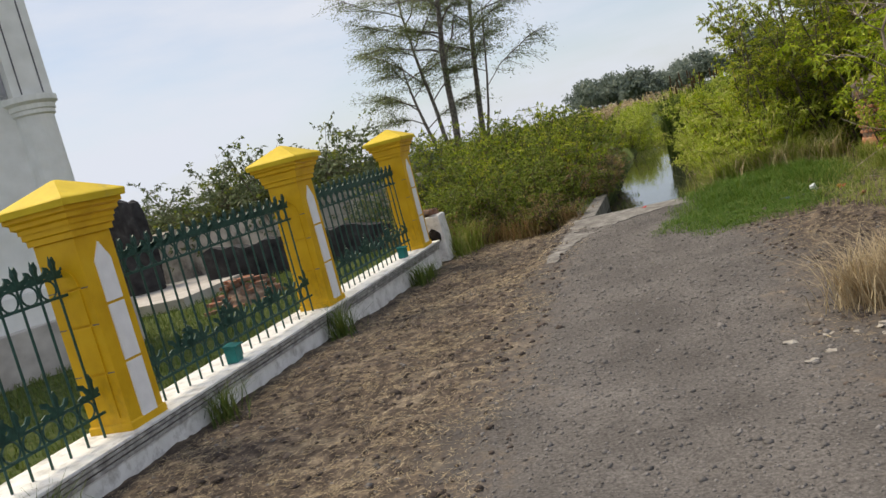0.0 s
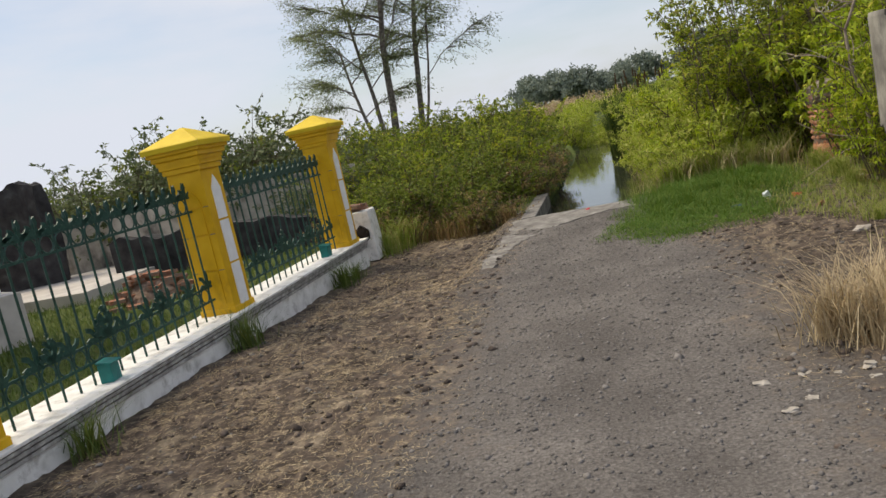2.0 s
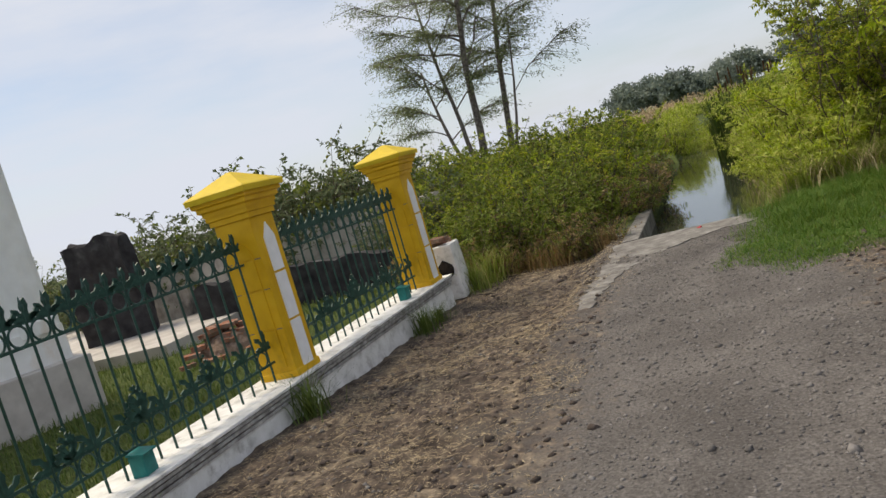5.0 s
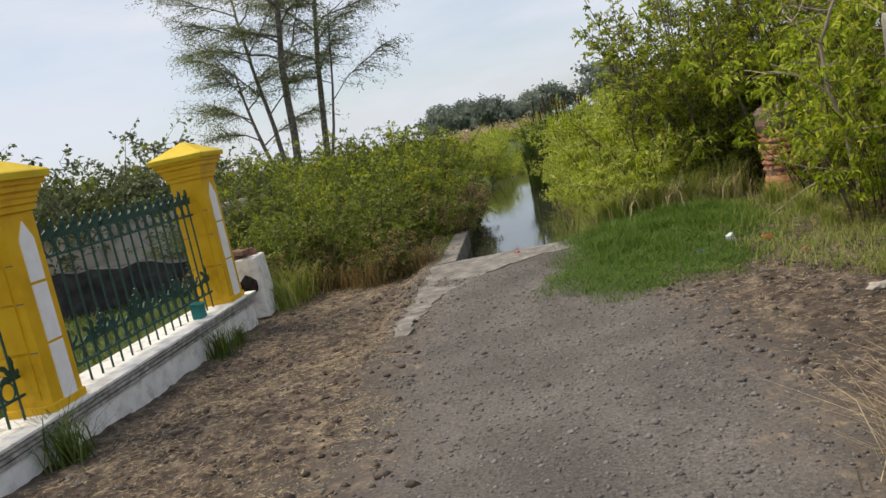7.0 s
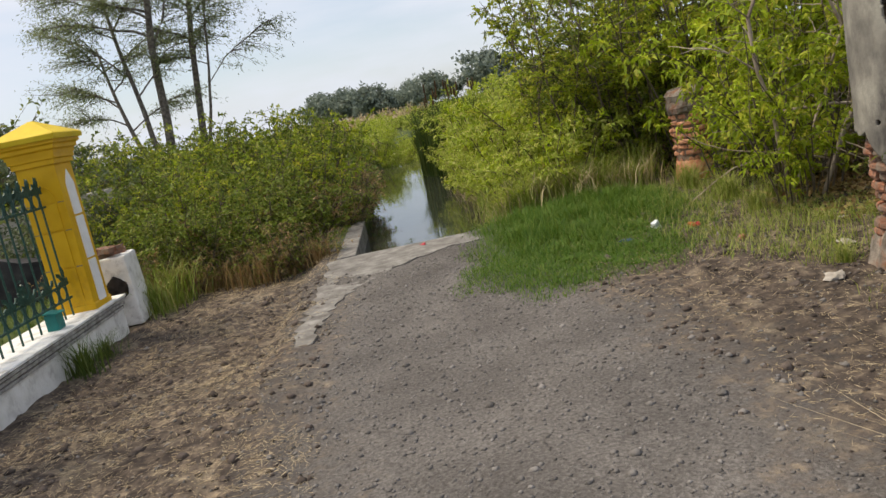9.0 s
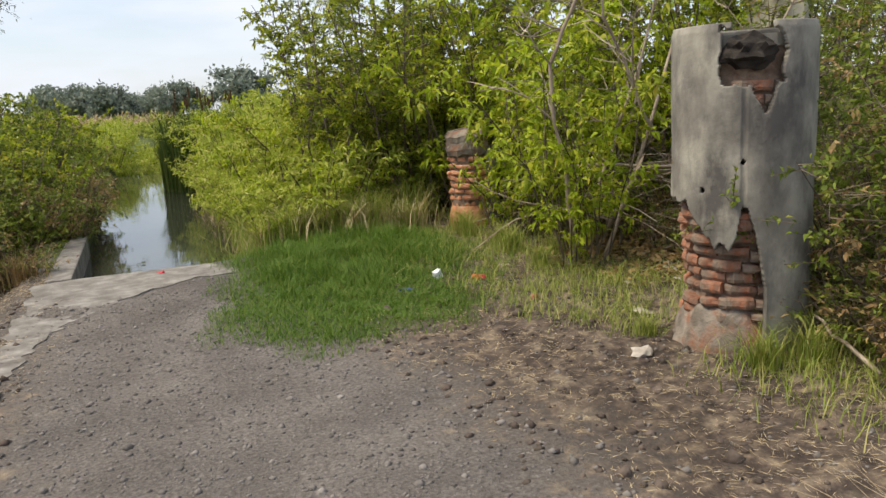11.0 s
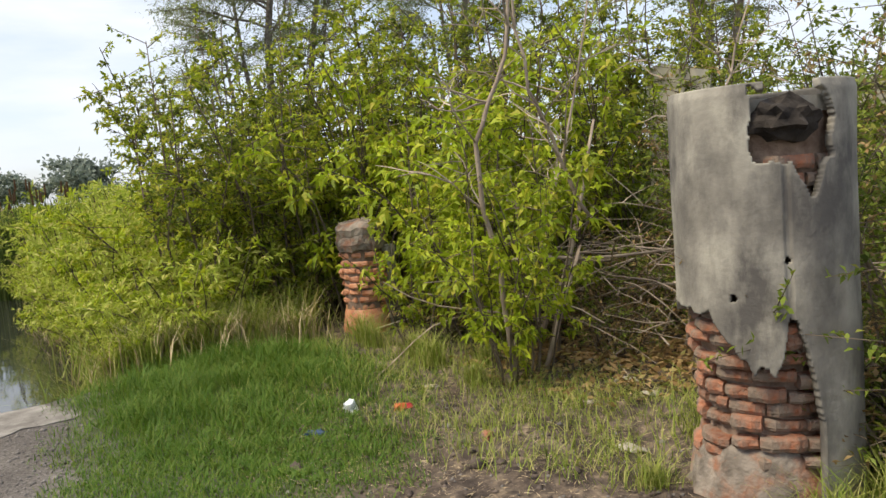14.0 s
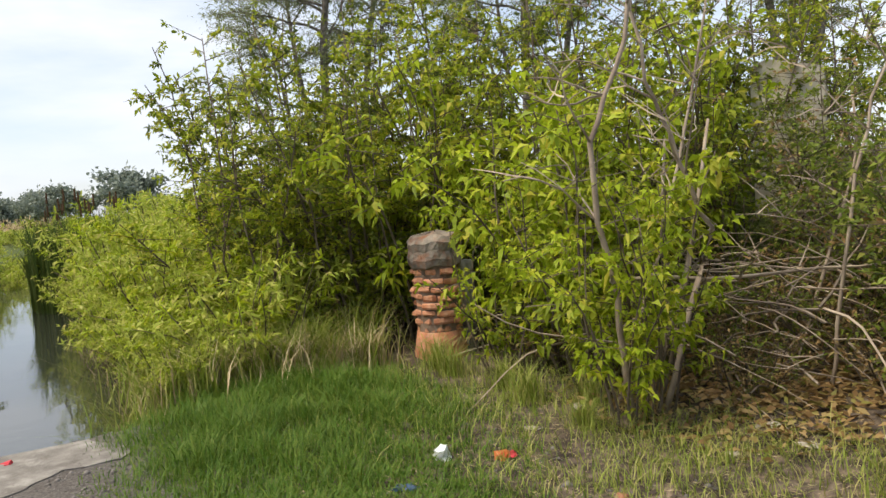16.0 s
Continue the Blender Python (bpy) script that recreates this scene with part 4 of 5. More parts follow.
def bush(name, label, category, group, height_m, radius, stems, twigs, per_twig, leaf, leaf_mat, seed, low=0.15, twig_len=0.35, stem_r=0.012, second=None, droop=0.15, spread=0.5, fill=1.0, thin=False):
    """A shrub: wandering stems, side twigs and leaves set along them. second: (material, share) of leaves of another colour."""
    rng = np.random.default_rng(seed)
    root = thing(name, Matrix(), label, category, group)
    g = Geo()
    pos, dirs = [], []
    for s in range(stems):
        a = rng.uniform(0, 2 * np.pi)
        q = radius * math.sqrt(rng.uniform(0, 1)) * fill
        ln = height_m * rng.uniform(0.65, 1.08) * (1.06 - 0.35 * (q / radius) ** 2)
        base = (q * 0.7 * math.cos(a), q * 0.7 * math.sin(a), -0.05)
        line = grow(rng, base, (spread * math.cos(a), spread * math.sin(a), 1), ln, 7, 0.13, 0.03)
        g.tube(line.tolist() if stem_r > 0.014 else line[[0, 2, 5, 7]].tolist(), np.linspace(stem_r, stem_r * 0.25, 8 if stem_r > 0.014 else 4).tolist(), 4 if stem_r > 0.014 else 3)
        for _ in range(twigs):
            t = (low + (1 - low) * rng.uniform(0, 1) ** 0.75) * 7
            i = min(int(t), 6)
            p = line[i] + (line[i + 1] - line[i]) * (t - i)
            b = rng.uniform(0, 2 * np.pi)
            tl = twig_len * rng.uniform(0.5, 1.3)
            tw = grow(rng, p, (math.cos(b), math.sin(b), rng.uniform(-0.1, 0.8)), tl, 3, 0.25, -0.05)
            if not thin:
                g.tube(tw[::3].tolist(), [stem_r * 0.32, stem_r * 0.12], 3)
            u = rng.uniform(0.15, 1.0, per_twig) * 3
            k = np.minimum(u.astype(int), 2)
            pos.append(tw[k] + (tw[k + 1] - tw[k]) * (u - k)[:, None])
            axis = tw[3] - tw[0]
            dirs.append(axis / (np.linalg.norm(axis) + 1e-6) * 0.7 + rng.normal(0, 0.75, (per_twig, 3)))
    pos, dirs = np.concatenate(pos), np.concatenate(dirs)
    tagged(part("branchwork", g, M_TWIG, root, "thin brown woody stems"), kind="stuff")
    pick = np.zeros(len(pos), bool) if not second else np.repeat(rng.uniform(0, 1, len(pos) // per_twig) < second[1], per_twig)
    part("foliage", leaf_mesh("foliage", leaf_mat, pos[~pick], dirs[~pick], leaf[0], leaf[1], rng, droop=droop), leaf_mat, root)
    if pick.any():
        part("foliage", leaf_mesh("foliage", second[0], pos[pick], dirs[pick], leaf[0], leaf[1], rng, droop=droop), second[0], root, "differently coloured leaves")
    return root


def plant(ob, spots, seed, first=True):
    """Sets copies of a plant at (x, y, scale) or (x, y, scale, height scale) spots on the ground; the first spot takes the plant itself."""
    rng = random.Random(seed)
    for k, s in enumerate(spots):
        x, y, sc = s[:3]
        zs = s[3] if len(s) > 3 else rng.uniform(0.9, 1.1)
        m = Matrix.LocRotScale((x, y, float(height(x, y)) - 0.03), Euler((rng.uniform(-0.06, 0.06), rng.uniform(-0.06, 0.06), rng.uniform(0, 6.28))), (sc, sc, sc * zs))
        if k == 0:
            ob.matrix_basis = m
        else:
            made = copy_thing(ob, Matrix())
            made.matrix_basis = m


def canal_spot(cx, cy):
    p = CANAL @ Vector((cx, cy, 0))
    return p.x, p.y


rng_p = random.Random(21)
# the thicket on the left bank of the canal
shrub_a = bush("shrub", "dense green small-leaved shrub on the canal bank", "shrub", "shrubs on the left bank", 1.55, 0.62, 24, 14, 16, (0.058, 0.032), L_SHRUB, 1, second=(L_BROWN, 0.04))
shrub_b = bush("shrub", "dense green small-leaved shrub on the canal bank", "shrub", "shrubs on the left bank", 1.7, 0.6, 22, 14, 16, (0.062, 0.03), L_MIDGREEN, 2, second=(L_SHRUB, 0.45))
spots_a, spots_b = [], []
for row in range(7):
    for col in range(7):
        cx, cy = -1.12 - col * 0.82 + rng_p.uniform(-0.2, 0.2), 1.0 + row * 1.35 - 0.06 * col + rng_p.uniform(-0.35, 0.35)
        x, y = canal_spot(cx, cy)
        if x < -0.75 and y < 13.6 or x < -1.1 and y < 17.2 or x < -4.2:
            continue
        s = 0.92 + 0.06 * row + rng_p.uniform(-0.1, 0.1)
        if row == 0:
            s *= 0.86
        (spots_a if rng_p.random() < 0.55 else spots_b).append((x, y, s))
plant(shrub_a, spots_a, 1)
plant(shrub_b, spots_b, 2)
tall_weed = bush("shrub", "dry brown-green undergrowth at the thicket's foot", "undergrowth", "undergrowth of the left bank", 0.85, 0.4, 22, 9, 9, (0.06, 0.02), L_BROWN, 3, second=(L_SHRUB, 0.5), low=0.05)
plant(tall_weed, [(*canal_spot(-0.55 - 0.5 * k, 0.55 + rng_p.uniform(-0.1, 0.15)), rng_p.uniform(0.7, 1.0)) for k in range(6)] + [(*canal_spot(-0.30, 2.75 + 0.7 * k), rng_p.uniform(0.75, 1.0)) for k in range(7)], 3)

# light green weeds on the right bank
weed = bush("tall_weed", "light green leafy weeds leaning over the canal", "weeds", "weeds on the right bank", 1.15, 0.5, 36, 10, 13, (0.092, 0.023), L_WEED, 4, low=0.05, twig_len=0.22, second=(L_BRIGHT, 0.25), thin=True)
plant(weed, [(*canal_spot(2.42 + rng_p.uniform(-0.15, 0.25) + 0.75 * (k % 3), 1.0 + 0.62 * k + rng_p.uniform(-0.2, 0.2)), rng_p.uniform(0.95, 1.2) + 0.022 * k + 0.1 * (k % 3)) for k in range(20)] + [(*canal_spot(1.98 + 0.1 * math.sin(k * 2.1), 0.75 + 0.62 * k), 0.5 + 0.12 * (k % 3)) for k in range(14)] + [(*canal_spot(-0.2 + 0.75 * (k % 4), 16.2 + 0.55 * k), 0.95 + 0.03 * k) for k in range(13)], 4)

# the tall thicket on the right
thicket = bush("tall_shrub", "tall dark green many-stemmed shrub", "shrub", "tall shrubs of the right thicket", 3.1, 0.85, 22, 30, 22, (0.058, 0.028), L_MIDGREEN, 5, low=0.14, twig_len=0.36, stem_r=0.018, second=(L_DARK, 0.35), spread=0.32)
plant(thicket, [(5.3, 13.2, 0.95), (6.2, 12.6, 1.05), (5.9, 14.2, 1.0), (7.1, 13.4, 1.1), (7.0, 12.0, 1.05), (8.0, 12.3, 1.1), (8.3, 11.0, 1.05), (9.2, 10.0, 0.95), (6.9, 15.2, 1.05)], 5)
bright = bush("leafy_shrub", "bright yellow-green shrub with drooping leaflets", "shrub", "bright shrubs of the right thicket", 2.5, 0.55, 13, 14, 12, (0.105, 0.042), L_BRIGHT, 6, low=0.12, twig_len=0.38, stem_r=0.015, second=(L_MIDGREEN, 0.35), droop=0.35, spread=0.3)
plant(bright, [(5.20, 9.02, 0.60), (5.85, 9.85, 0.8), (5.65, 9.35, 0.88), (5.62, 10.35, 0.60), (6.3, 10.35, 1.05), (6.3, 12.1, 1.05), (6.95, 10.9, 1.15), (7.7, 10.2, 1.1)], 6)
side_bush = bush("bushy_shrub", "dense yellow-green shrub with small leaves and dry twigs", "shrub", "shrubs beside the big gate pillar", 2.0, 0.75, 24, 20, 14, (0.05, 0.026), L_SHRUB, 7, low=0.1, twig_len=0.4, second=(L_BROWN, 0.14))
plant(side_bush, [(5.55, 6.15, 0.95), (5.05, 6.35, 0.80), (6.3, 6.9, 1.08), (5.25, 5.25, 0.85), (6.3, 5.5, 1.05), (7.3, 6.4, 1.15), (7.3, 7.7, 1.0), (5.6, 4.2, 0.9), (8.2, 8.6, 0.95), (8.3, 7.2, 1.1), (8.0, 9.6, 0.9)], 7)
low_bush = bush("undergrowth", "low tangle of withered twigs and leaves", "undergrowth", "undergrowth at the pillar's foot", 0.75, 0.45, 22, 10, 9, (0.05, 0.018), L_BROWN, 8, low=0.05, second=(L_SHRUB, 0.5))
plant(low_bush, [(4.75, 6.05, 0.95), (4.72, 6.42, 0.75), (4.95, 6.15, 1.1), (4.65, 5.35, 0.9), (5.05, 4.75, 1.0), (5.0, 6.5, 1.0), (5.7, 12.5, 0.9), (5.0, 12.6, 0.9), (6.4, 9.2, 0.8), (6.9, 8.5, 0.9), (6.05, 8.75, 0.7), (6.5, 7.9, 0.9), (7.3, 9.1, 1.1), (7.7, 8.4, 1.1), (5.95, 10.2, 0.9), (6.9, 9.7, 1.0)], 8)


def dead_brush():
    rng = np.random.default_rng(17)
    root = thing("brushwood_pile", pose(6.6, 9.1, 0.05), "tangled heap of dry grey dead branches", "brushwood")
    for k in range(9):
        g = Geo()
        for _ in range(16):
            p = (rng.uniform(-1.0, 0.9), rng.uniform(-0.9, 0.9), rng.uniform(0.0, 0.75))
            a = rng.uniform(0, 2 * np.pi)
            line = grow(rng, p, (math.cos(a), math.sin(a), rng.uniform(-0.25, 0.5)), rng.uniform(0.5, 1.5), 6, 0.16, -0.02)
            line[:, 2] = np.maximum(line[:, 2], 0.02)
            r = rng.uniform(0.004, 0.012)
            g.tube(line.tolist(), np.linspace(r, r * 0.35, 7).tolist(), 4)
        tagged(part("tangle", g, M_DEADWOOD, root), kind="stuff")
    for x, y, z, dx, dy, dz, ln, r in ((-1.2, 0.3, 0.75, 0.75, -0.62, 0.06, 1.9, 0.016), (-0.6, 0.6, 0.2, 0.3, 0.1, 1.0, 1.6, 0.02), (0.1, -0.5, 0.4, 0.25, -0.2, 0.9, 1.5, 0.014), (-0.9, 0.1, 0.15, 0.55, -0.2, 0.8, 1.9, 0.024)):
        line = grow(rng, (x, y, z), (dx, dy, dz), ln, 8, 0.08, 0)
        part("bough", Geo().tube(line.tolist(), np.linspace(r, r * 0.5, 9).tolist(), 6), M_DEADWOOD, root, "long pale bare bough", smooth=True)


dead_brush()


def bare_sapling(line_points, radius, seed):
    """A pale half-dead stem with bare side branches."""
    rng = np.random.default_rng(seed)
    x, y, z = line_points[0]
    root = thing("sapling", pose(x, y, float(height(x, y)) - 0.03), "pale half-bare sapling stem with dry twigs", "sapling", "bare saplings in the thicket")
    pts = [np.array(p, float) - np.array((x, y, 0)) for p in line_points]
    fine = []
    for a, b in zip(pts, pts[1:]):
        fine += [a + (b - a) * k / 4 + rng.normal(0, 0.012, 3) for k in range(4)]
    fine.append(pts[-1])
    part("stem", Geo().tube([tuple(p) for p in fine], np.linspace(radius, radius * 0.45, len(fine)).tolist(), 7), M_DEADWOOD, root, smooth=True)
    for _ in range(9):
        i = rng.integers(4, len(fine) - 1)
        b = rng.uniform(0, 2 * np.pi)
        lm = grow(rng, fine[i], (math.cos(b), math.sin(b), rng.uniform(0.3, 1.0)), rng.uniform(0.4, 1.0), 5, 0.2, 0.02)
        g = Geo().tube(lm.tolist(), np.linspace(radius * 0.4, 0.003, 6).tolist(), 4)
        for _ in range(4):
            c = rng.uniform(0, 2 * np.pi)
            tw = grow(rng, lm[rng.integers(2, 5)], (math.cos(c), math.sin(c), rng.uniform(0, 1)), rng.uniform(0.15, 0.4), 3, 0.2, 0)
            g.tube(tw.tolist(), [0.005, 0.004, 0.003, 0.002], 3)
        part("branch", g, M_DEADWOOD, root)


bare_sapling([(5.12, 8.95, 0), (5.02, 8.98, 0.8), (4.92, 9.02, 1.63), (5.15, 8.9, 2.2), (5.25, 8.85, 3.0)], 0.022, 81)
bare_sapling([(5.35, 8.9, 0), (5.95, 8.9, 1.05), (5.80, 8.99, 1.53), (5.55, 9.05, 2.0), (5.50, 9.1, 2.8)], 0.020, 82)
bare_sapling([(5.30, 9.2, 0), (5.75, 9.15, 0.9), (6.1, 9.1, 1.7), (6.3, 9.0, 2.7)], 0.016, 83)
bare_sapling([(6.20, 8.3, 0), (6.25, 8.2, 0.9), (6.5, 8.1, 1.8), (6.9, 8.0, 2.6)], 0.014, 84)


def reeds():
    rng = np.random.default_rng(31)
    root = thing("reed_clump", Matrix(), "clump of green cattail reeds in the canal", "reeds")
    n = 1500
    a, q = rng.uniform(0, 2 * np.pi, n), np.sqrt(rng.uniform(0, 1, n))
    pts = np.stack([q * 0.85 * np.cos(a), q * 1.3 * np.sin(a), np.zeros(n)], 1)
    part("leafage", blades("leafage", L_REED, pts, rng.uniform(1.3, 2.1, n), 0.036, rng, 0.16, 0.18), L_REED, root)
    for _ in range(20):
        b, r = rng.uniform(0, 2 * np.pi), math.sqrt(rng.uniform(0, 1))
        x, y, h = r * 0.8 * math.cos(b), r * 1.2 * math.sin(b), rng.uniform(1.75, 2.1)
        lx, ly = rng.normal(0, 0.08, 2)
        st = part("stalk", Geo().tube([(x, y, 0), (x + lx, y + ly, h)], [0.008, 0.005], 4), L_REED, root)
        part("seed_head", Geo().tube([(x + lx, y + ly, h - 0.05), (x + lx * 1.1, y + ly * 1.1, h + 0.16)], [0.022, 0.016], 6), M_CATTAIL, st, "brown cattail head")
    x, y = canal_spot(1.95, 10.7)
    root.matrix_basis = pose(x, y, -0.3, 0, 0, -13)
    m = copy_thing(root, pose(*canal_spot(2.0, 14.0), -0.3, 0, 0, 60))
    m.scale = (0.5, 0.5, 0.6)
    m2 = copy_thing(root, pose(*canal_spot(1.75, 12.4), -0.3, 0, 0, 150))
    m2.scale = (0.6, 0.6, 0.8)


reeds()


def feathery_tree():
    """Slim multi-stemmed tree with drooping feathery sprays."""
    rng = np.random.default_rng(41)
    root = thing("tree", pose(0.0, 23.3, -0.1), "slender grey multi-stemmed tree with thin feathery foliage", "tree")
    pos, dirs = [], []

    def spray(line, dens, reach):
        g = Geo()
        n = len(line)
        for _ in range(dens):
            t = rng.uniform(0.25, 1.0) * (n - 1)
            i = min(int(t), n - 2)
            p = line[i] + (line[i + 1] - line[i]) * (t - i)
            ax = line[-1] - line[0]
            b = math.atan2(ax[1], ax[0]) + rng.uniform(-1.5, 1.5)
            tw = grow(rng, p, (math.cos(b), math.sin(b), rng.uniform(-0.12, 0.35)), reach * rng.uniform(0.5, 1.2), 4, 0.18, -0.04)
            g.tube(tw[::2].tolist(), [0.011, 0.006, 0.002], 3)
            u = rng.uniform(0.15, 1.0, 34) * 4
            k = np.minimum(u.astype(int), 3)
            pos.append(tw[k] + (tw[k + 1] - tw[k]) * (u - k)[:, None] + rng.normal(0, 0.10, (34, 3)) * np.array([1, 1, 0.6]))
            dirs.append((tw[4] - tw[0]) * 0.8 + rng.normal(0, 0.55, (34, 3)) + np.array([0, 0, -0.12]))
        return g

    # (base, direction, length, radius, limbs)
    trunks = [((-0.35, 0.0, 0), (0.13, 0.0, 1), 8.4, 0.125, 14), ((0.42, 0.3, 0), (0.10, 0.0, 1), 8.6, 0.105, 14), ((-0.45, 0.2, 0), (-0.40, 0.1, 1), 4.8, 0.08, 8), ((-0.30, -0.1, 0.3), (-0.16, 0.1, 1), 6.2, 0.08, 9), ((0.40, 0.1, 0.5), (0.24, -0.1, 1), 5.0, 0.05, 5)]
    for base, d, ln, r, limbs in trunks:
        line = grow(rng, base, d, ln, 10, 0.045, 0.03)
        part("trunk", Geo().tube(line.tolist(), np.linspace(r, r * 0.3, 11).tolist(), 9), M_BARK, root, smooth=True)
        for k in range(limbs):
            t = (0.45 + 0.55 * (k + rng.uniform(0, 1)) / limbs) * 10
            i = min(int(t), 9)
            p = line[i] + (line[i + 1] - line[i]) * (t - i)
            b = rng.uniform(0, 2 * np.pi) if k % 3 == 2 else (math.pi if k % 2 else 0.0) + rng.uniform(-0.6, 0.6)
            lm = grow(rng, p, (math.cos(b), math.sin(b), rng.uniform(0.45, 1.1)), rng.uniform(0.9, 2.3), 6, 0.15, -0.07)
            lg = Geo().tube(lm.tolist(), np.linspace(r * 0.28, 0.010, 7).tolist(), 5)
            sp = spray(lm, 26, 0.95)
            lg.add(sp.v, sp.f)
            part("limb", lg, M_BARK, root)
    pos2, dirs2 = np.concatenate(pos), np.concatenate(dirs)
    part("crown", leaf_mesh("crown", L_GREY, pos2, dirs2, 0.085, 0.022, rng, fold=0.1, droop=0.15), L_GREY, root)
    return root


tree = feathery_tree()
for x, y, s, a in ((9.1, 17.3, 0.76, -41), (15.9, 12.7, 0.85, 220), (14.5, 17.5, 0.9, 300)):
    t = copy_thing(tree, Matrix())
    t.matrix_basis = Matrix.LocRotScale((x, y, float(height(x, y)) - 0.1), Euler((0, 0, radians(a))), (s, s, s))

# shrubs behind the yard
yard_shrub = bush("shrub", "loose grey-green shrub behind the ruined wall", "shrub", "shrubs behind the yard", 2.2, 0.9, 24, 15, 13, (0.09, 0.042), L_OLIVE, 12, low=0.2, twig_len=0.5, second=(L_DARK, 0.25))
plant(yard_shrub, [(-2.0, 17.9, 1.1), (-3.1, 18.0, 1.35), (-4.2, 17.8, 1.4), (-5.4, 18.0, 1.35), (-7.0, 18.2, 1.4), (-2.5, 18.6, 1.2), (-3.7, 18.7, 1.3), (-4.9, 18.6, 1.3), (-6.3, 18.5, 1.3), (-9.6, 19.5, 1.1), (-1.6, 16.0, 0.8), (-11.5, 20.5, 1.2), (-2.8, 21, 1.1), (-5.4, 22, 1.2)], 12)

# meadow and distance
meadow = bush("meadow_shrub", "low olive green meadow growth along the canal", "meadow shrubs", "meadow growth", 1.25, 1.5, 40, 6, 9, (0.18, 0.06), L_WEED, 13, low=0.25, twig_len=0.4, second=(L_SHRUB, 0.3), thin=True)
spots = []
for k in range(36):
    cy = 9.0 + 2.1 * k ** 1.12 * 0.8
    for side in (0, 1):
        cx = (3.9 + rng_p.uniform(-0.4, 3.5) + 0.12 * k) if side else (-2.6 - rng_p.uniform(-0.8, 4.0) - 0.08 * k)
        if cy > 42 and k % 2:
            cx = rng_p.uniform(-3, 4)
        if not side and cy < 11.5:
            continue
        spots.append((*canal_spot(cx, cy), rng_p.uniform(0.8, 1.1) + 0.004 * k, rng_p.uniform(0.75, 1.0)))
plant(meadow, spots, 13)


dry_field = bush("dry_field_growth", "tan dry grass growing on the far field", "dry grass", "dry growth of the far field", 1.1, 2.6, 70, 5, 9, (0.30, 0.05), L_STRAW, 14, low=0.2, twig_len=0.5, thin=True)
plant(dry_field, [(math.sin(radians(b)) * 62, 4 + math.cos(radians(b)) * 62, 1.25, 1.15) for b in (9.6, 11.2, 12.8, 14.4)], 14)


def far_tree(seed):
    rng = np.random.default_rng(seed)
    root = thing("far_tree", Matrix(), "distant rounded green tree, haze put into its leaf colour", "tree", "trees on the horizon")
    part("trunk", Geo().tube([(0, 0, 0), (0.1, 0, 2.0), (0, 0.1, 3.5)], [0.35, 0.28, 0.15], 7), M_BARK, root)
    pos = []
    for _ in range(26):
        c = np.array([rng.normal(0, 1.9), rng.normal(0, 1.9), rng.uniform(2.0, 5.2)])
        c[:2] *= 1.25 - 0.12 * c[2]
        pos.append(c + rng.normal(0, 0.62, (90, 3)) * np.array([1, 1, 0.6]))
    pos = np.concatenate(pos)
    part("crown", leaf_mesh("crown", L_FAR, pos, rng.normal(size=pos.shape), 0.55, 0.34, rng), L_FAR, root)
    return root


fa, fb = far_tree(51), far_tree(52)
far_spots = []
for k in range(18):
    bearing, dist = radians(8.6 + 0.42 * k + rng_p.uniform(-0.3, 0.3)), rng_p.uniform(120, 170)
    s = rng_p.uniform(0.75, 1.05)
    far_spots.append((math.sin(bearing) * dist, math.cos(bearing) * dist, s))
for ob, sel in ((fa, far_spots[::2]), (fb, far_spots[1::2])):
    plant(ob, [(x, y, s) for x, y, s in sel], 15)
plant(copy_thing(fa, Matrix()), [(34.6, 119.0, 1.05), (42.5, 116.5, 1.35), (44.8, 115.5, 1.2)], 16)

# ---- grass, straw and stones ----


def scatter(n, x0, x1, y0, y1, keep, seed):
    rng = np.random.default_rng(seed)
    x, y = rng.uniform(x0, x1, n), rng.uniform(y0, y1, n)
    k = rng.uniform(0, 1, n) < keep(x, y)
    x, y = x[k], y[k]
    return np.stack([x, y, height(x, y)], 1), rng


def patchy(x, y, s=1.0, seed=0.0):
    return 0.5 + 0.5 * np.sin(x * 2.3 * s + 1.3 * np.sin(y * 1.7 * s + seed)) * np.sin(y * 1.9 * s + 1.1 * np.sin(x * 2.9 * s + seed))


def ellipse(x, y, cx, cy, rx, ry, turn=0.0):
    c, s = math.cos(turn), math.sin(turn)
    u, v = (x - cx) * c + (y - cy) * s, -(x - cx) * s + (y - cy) * c
    return np.sqrt((u / rx) ** 2 + (v / ry) ** 2)


def across(x, y):
    return np.abs(x - (0.28 + 0.19 * y)) / 1.12


def in_mound(x, y):
    return smooth(1.25, 0.5, ellipse(x, y, 3.95, 10.65, 1.1, 2.15, -0.35) + 0.25 * (patchy(x, y, 2.2) - 0.5))


pts, rg = scatter(110000, 2.3, 6.2, 8.2, 13.5, in_mound, 61)
tall = 0.045 + 0.10 * in_mound(pts[:, 0], pts[:, 1]) * smooth(8.8, 11.0, pts[:, 1])
tagged(new("grass_mound", blades("grass_mound", L_GRASS, pts, tall * rg.uniform(0.25, 1.35, len(pts)) * (0.6 + 0.8 * patchy(pts[:, 0], pts[:, 1], 3.1, 1.0)), 0.005, rg, 1.2, 0.9)), "soft deep green grass growing in a mound by the canal", "grass", kind="stuff")

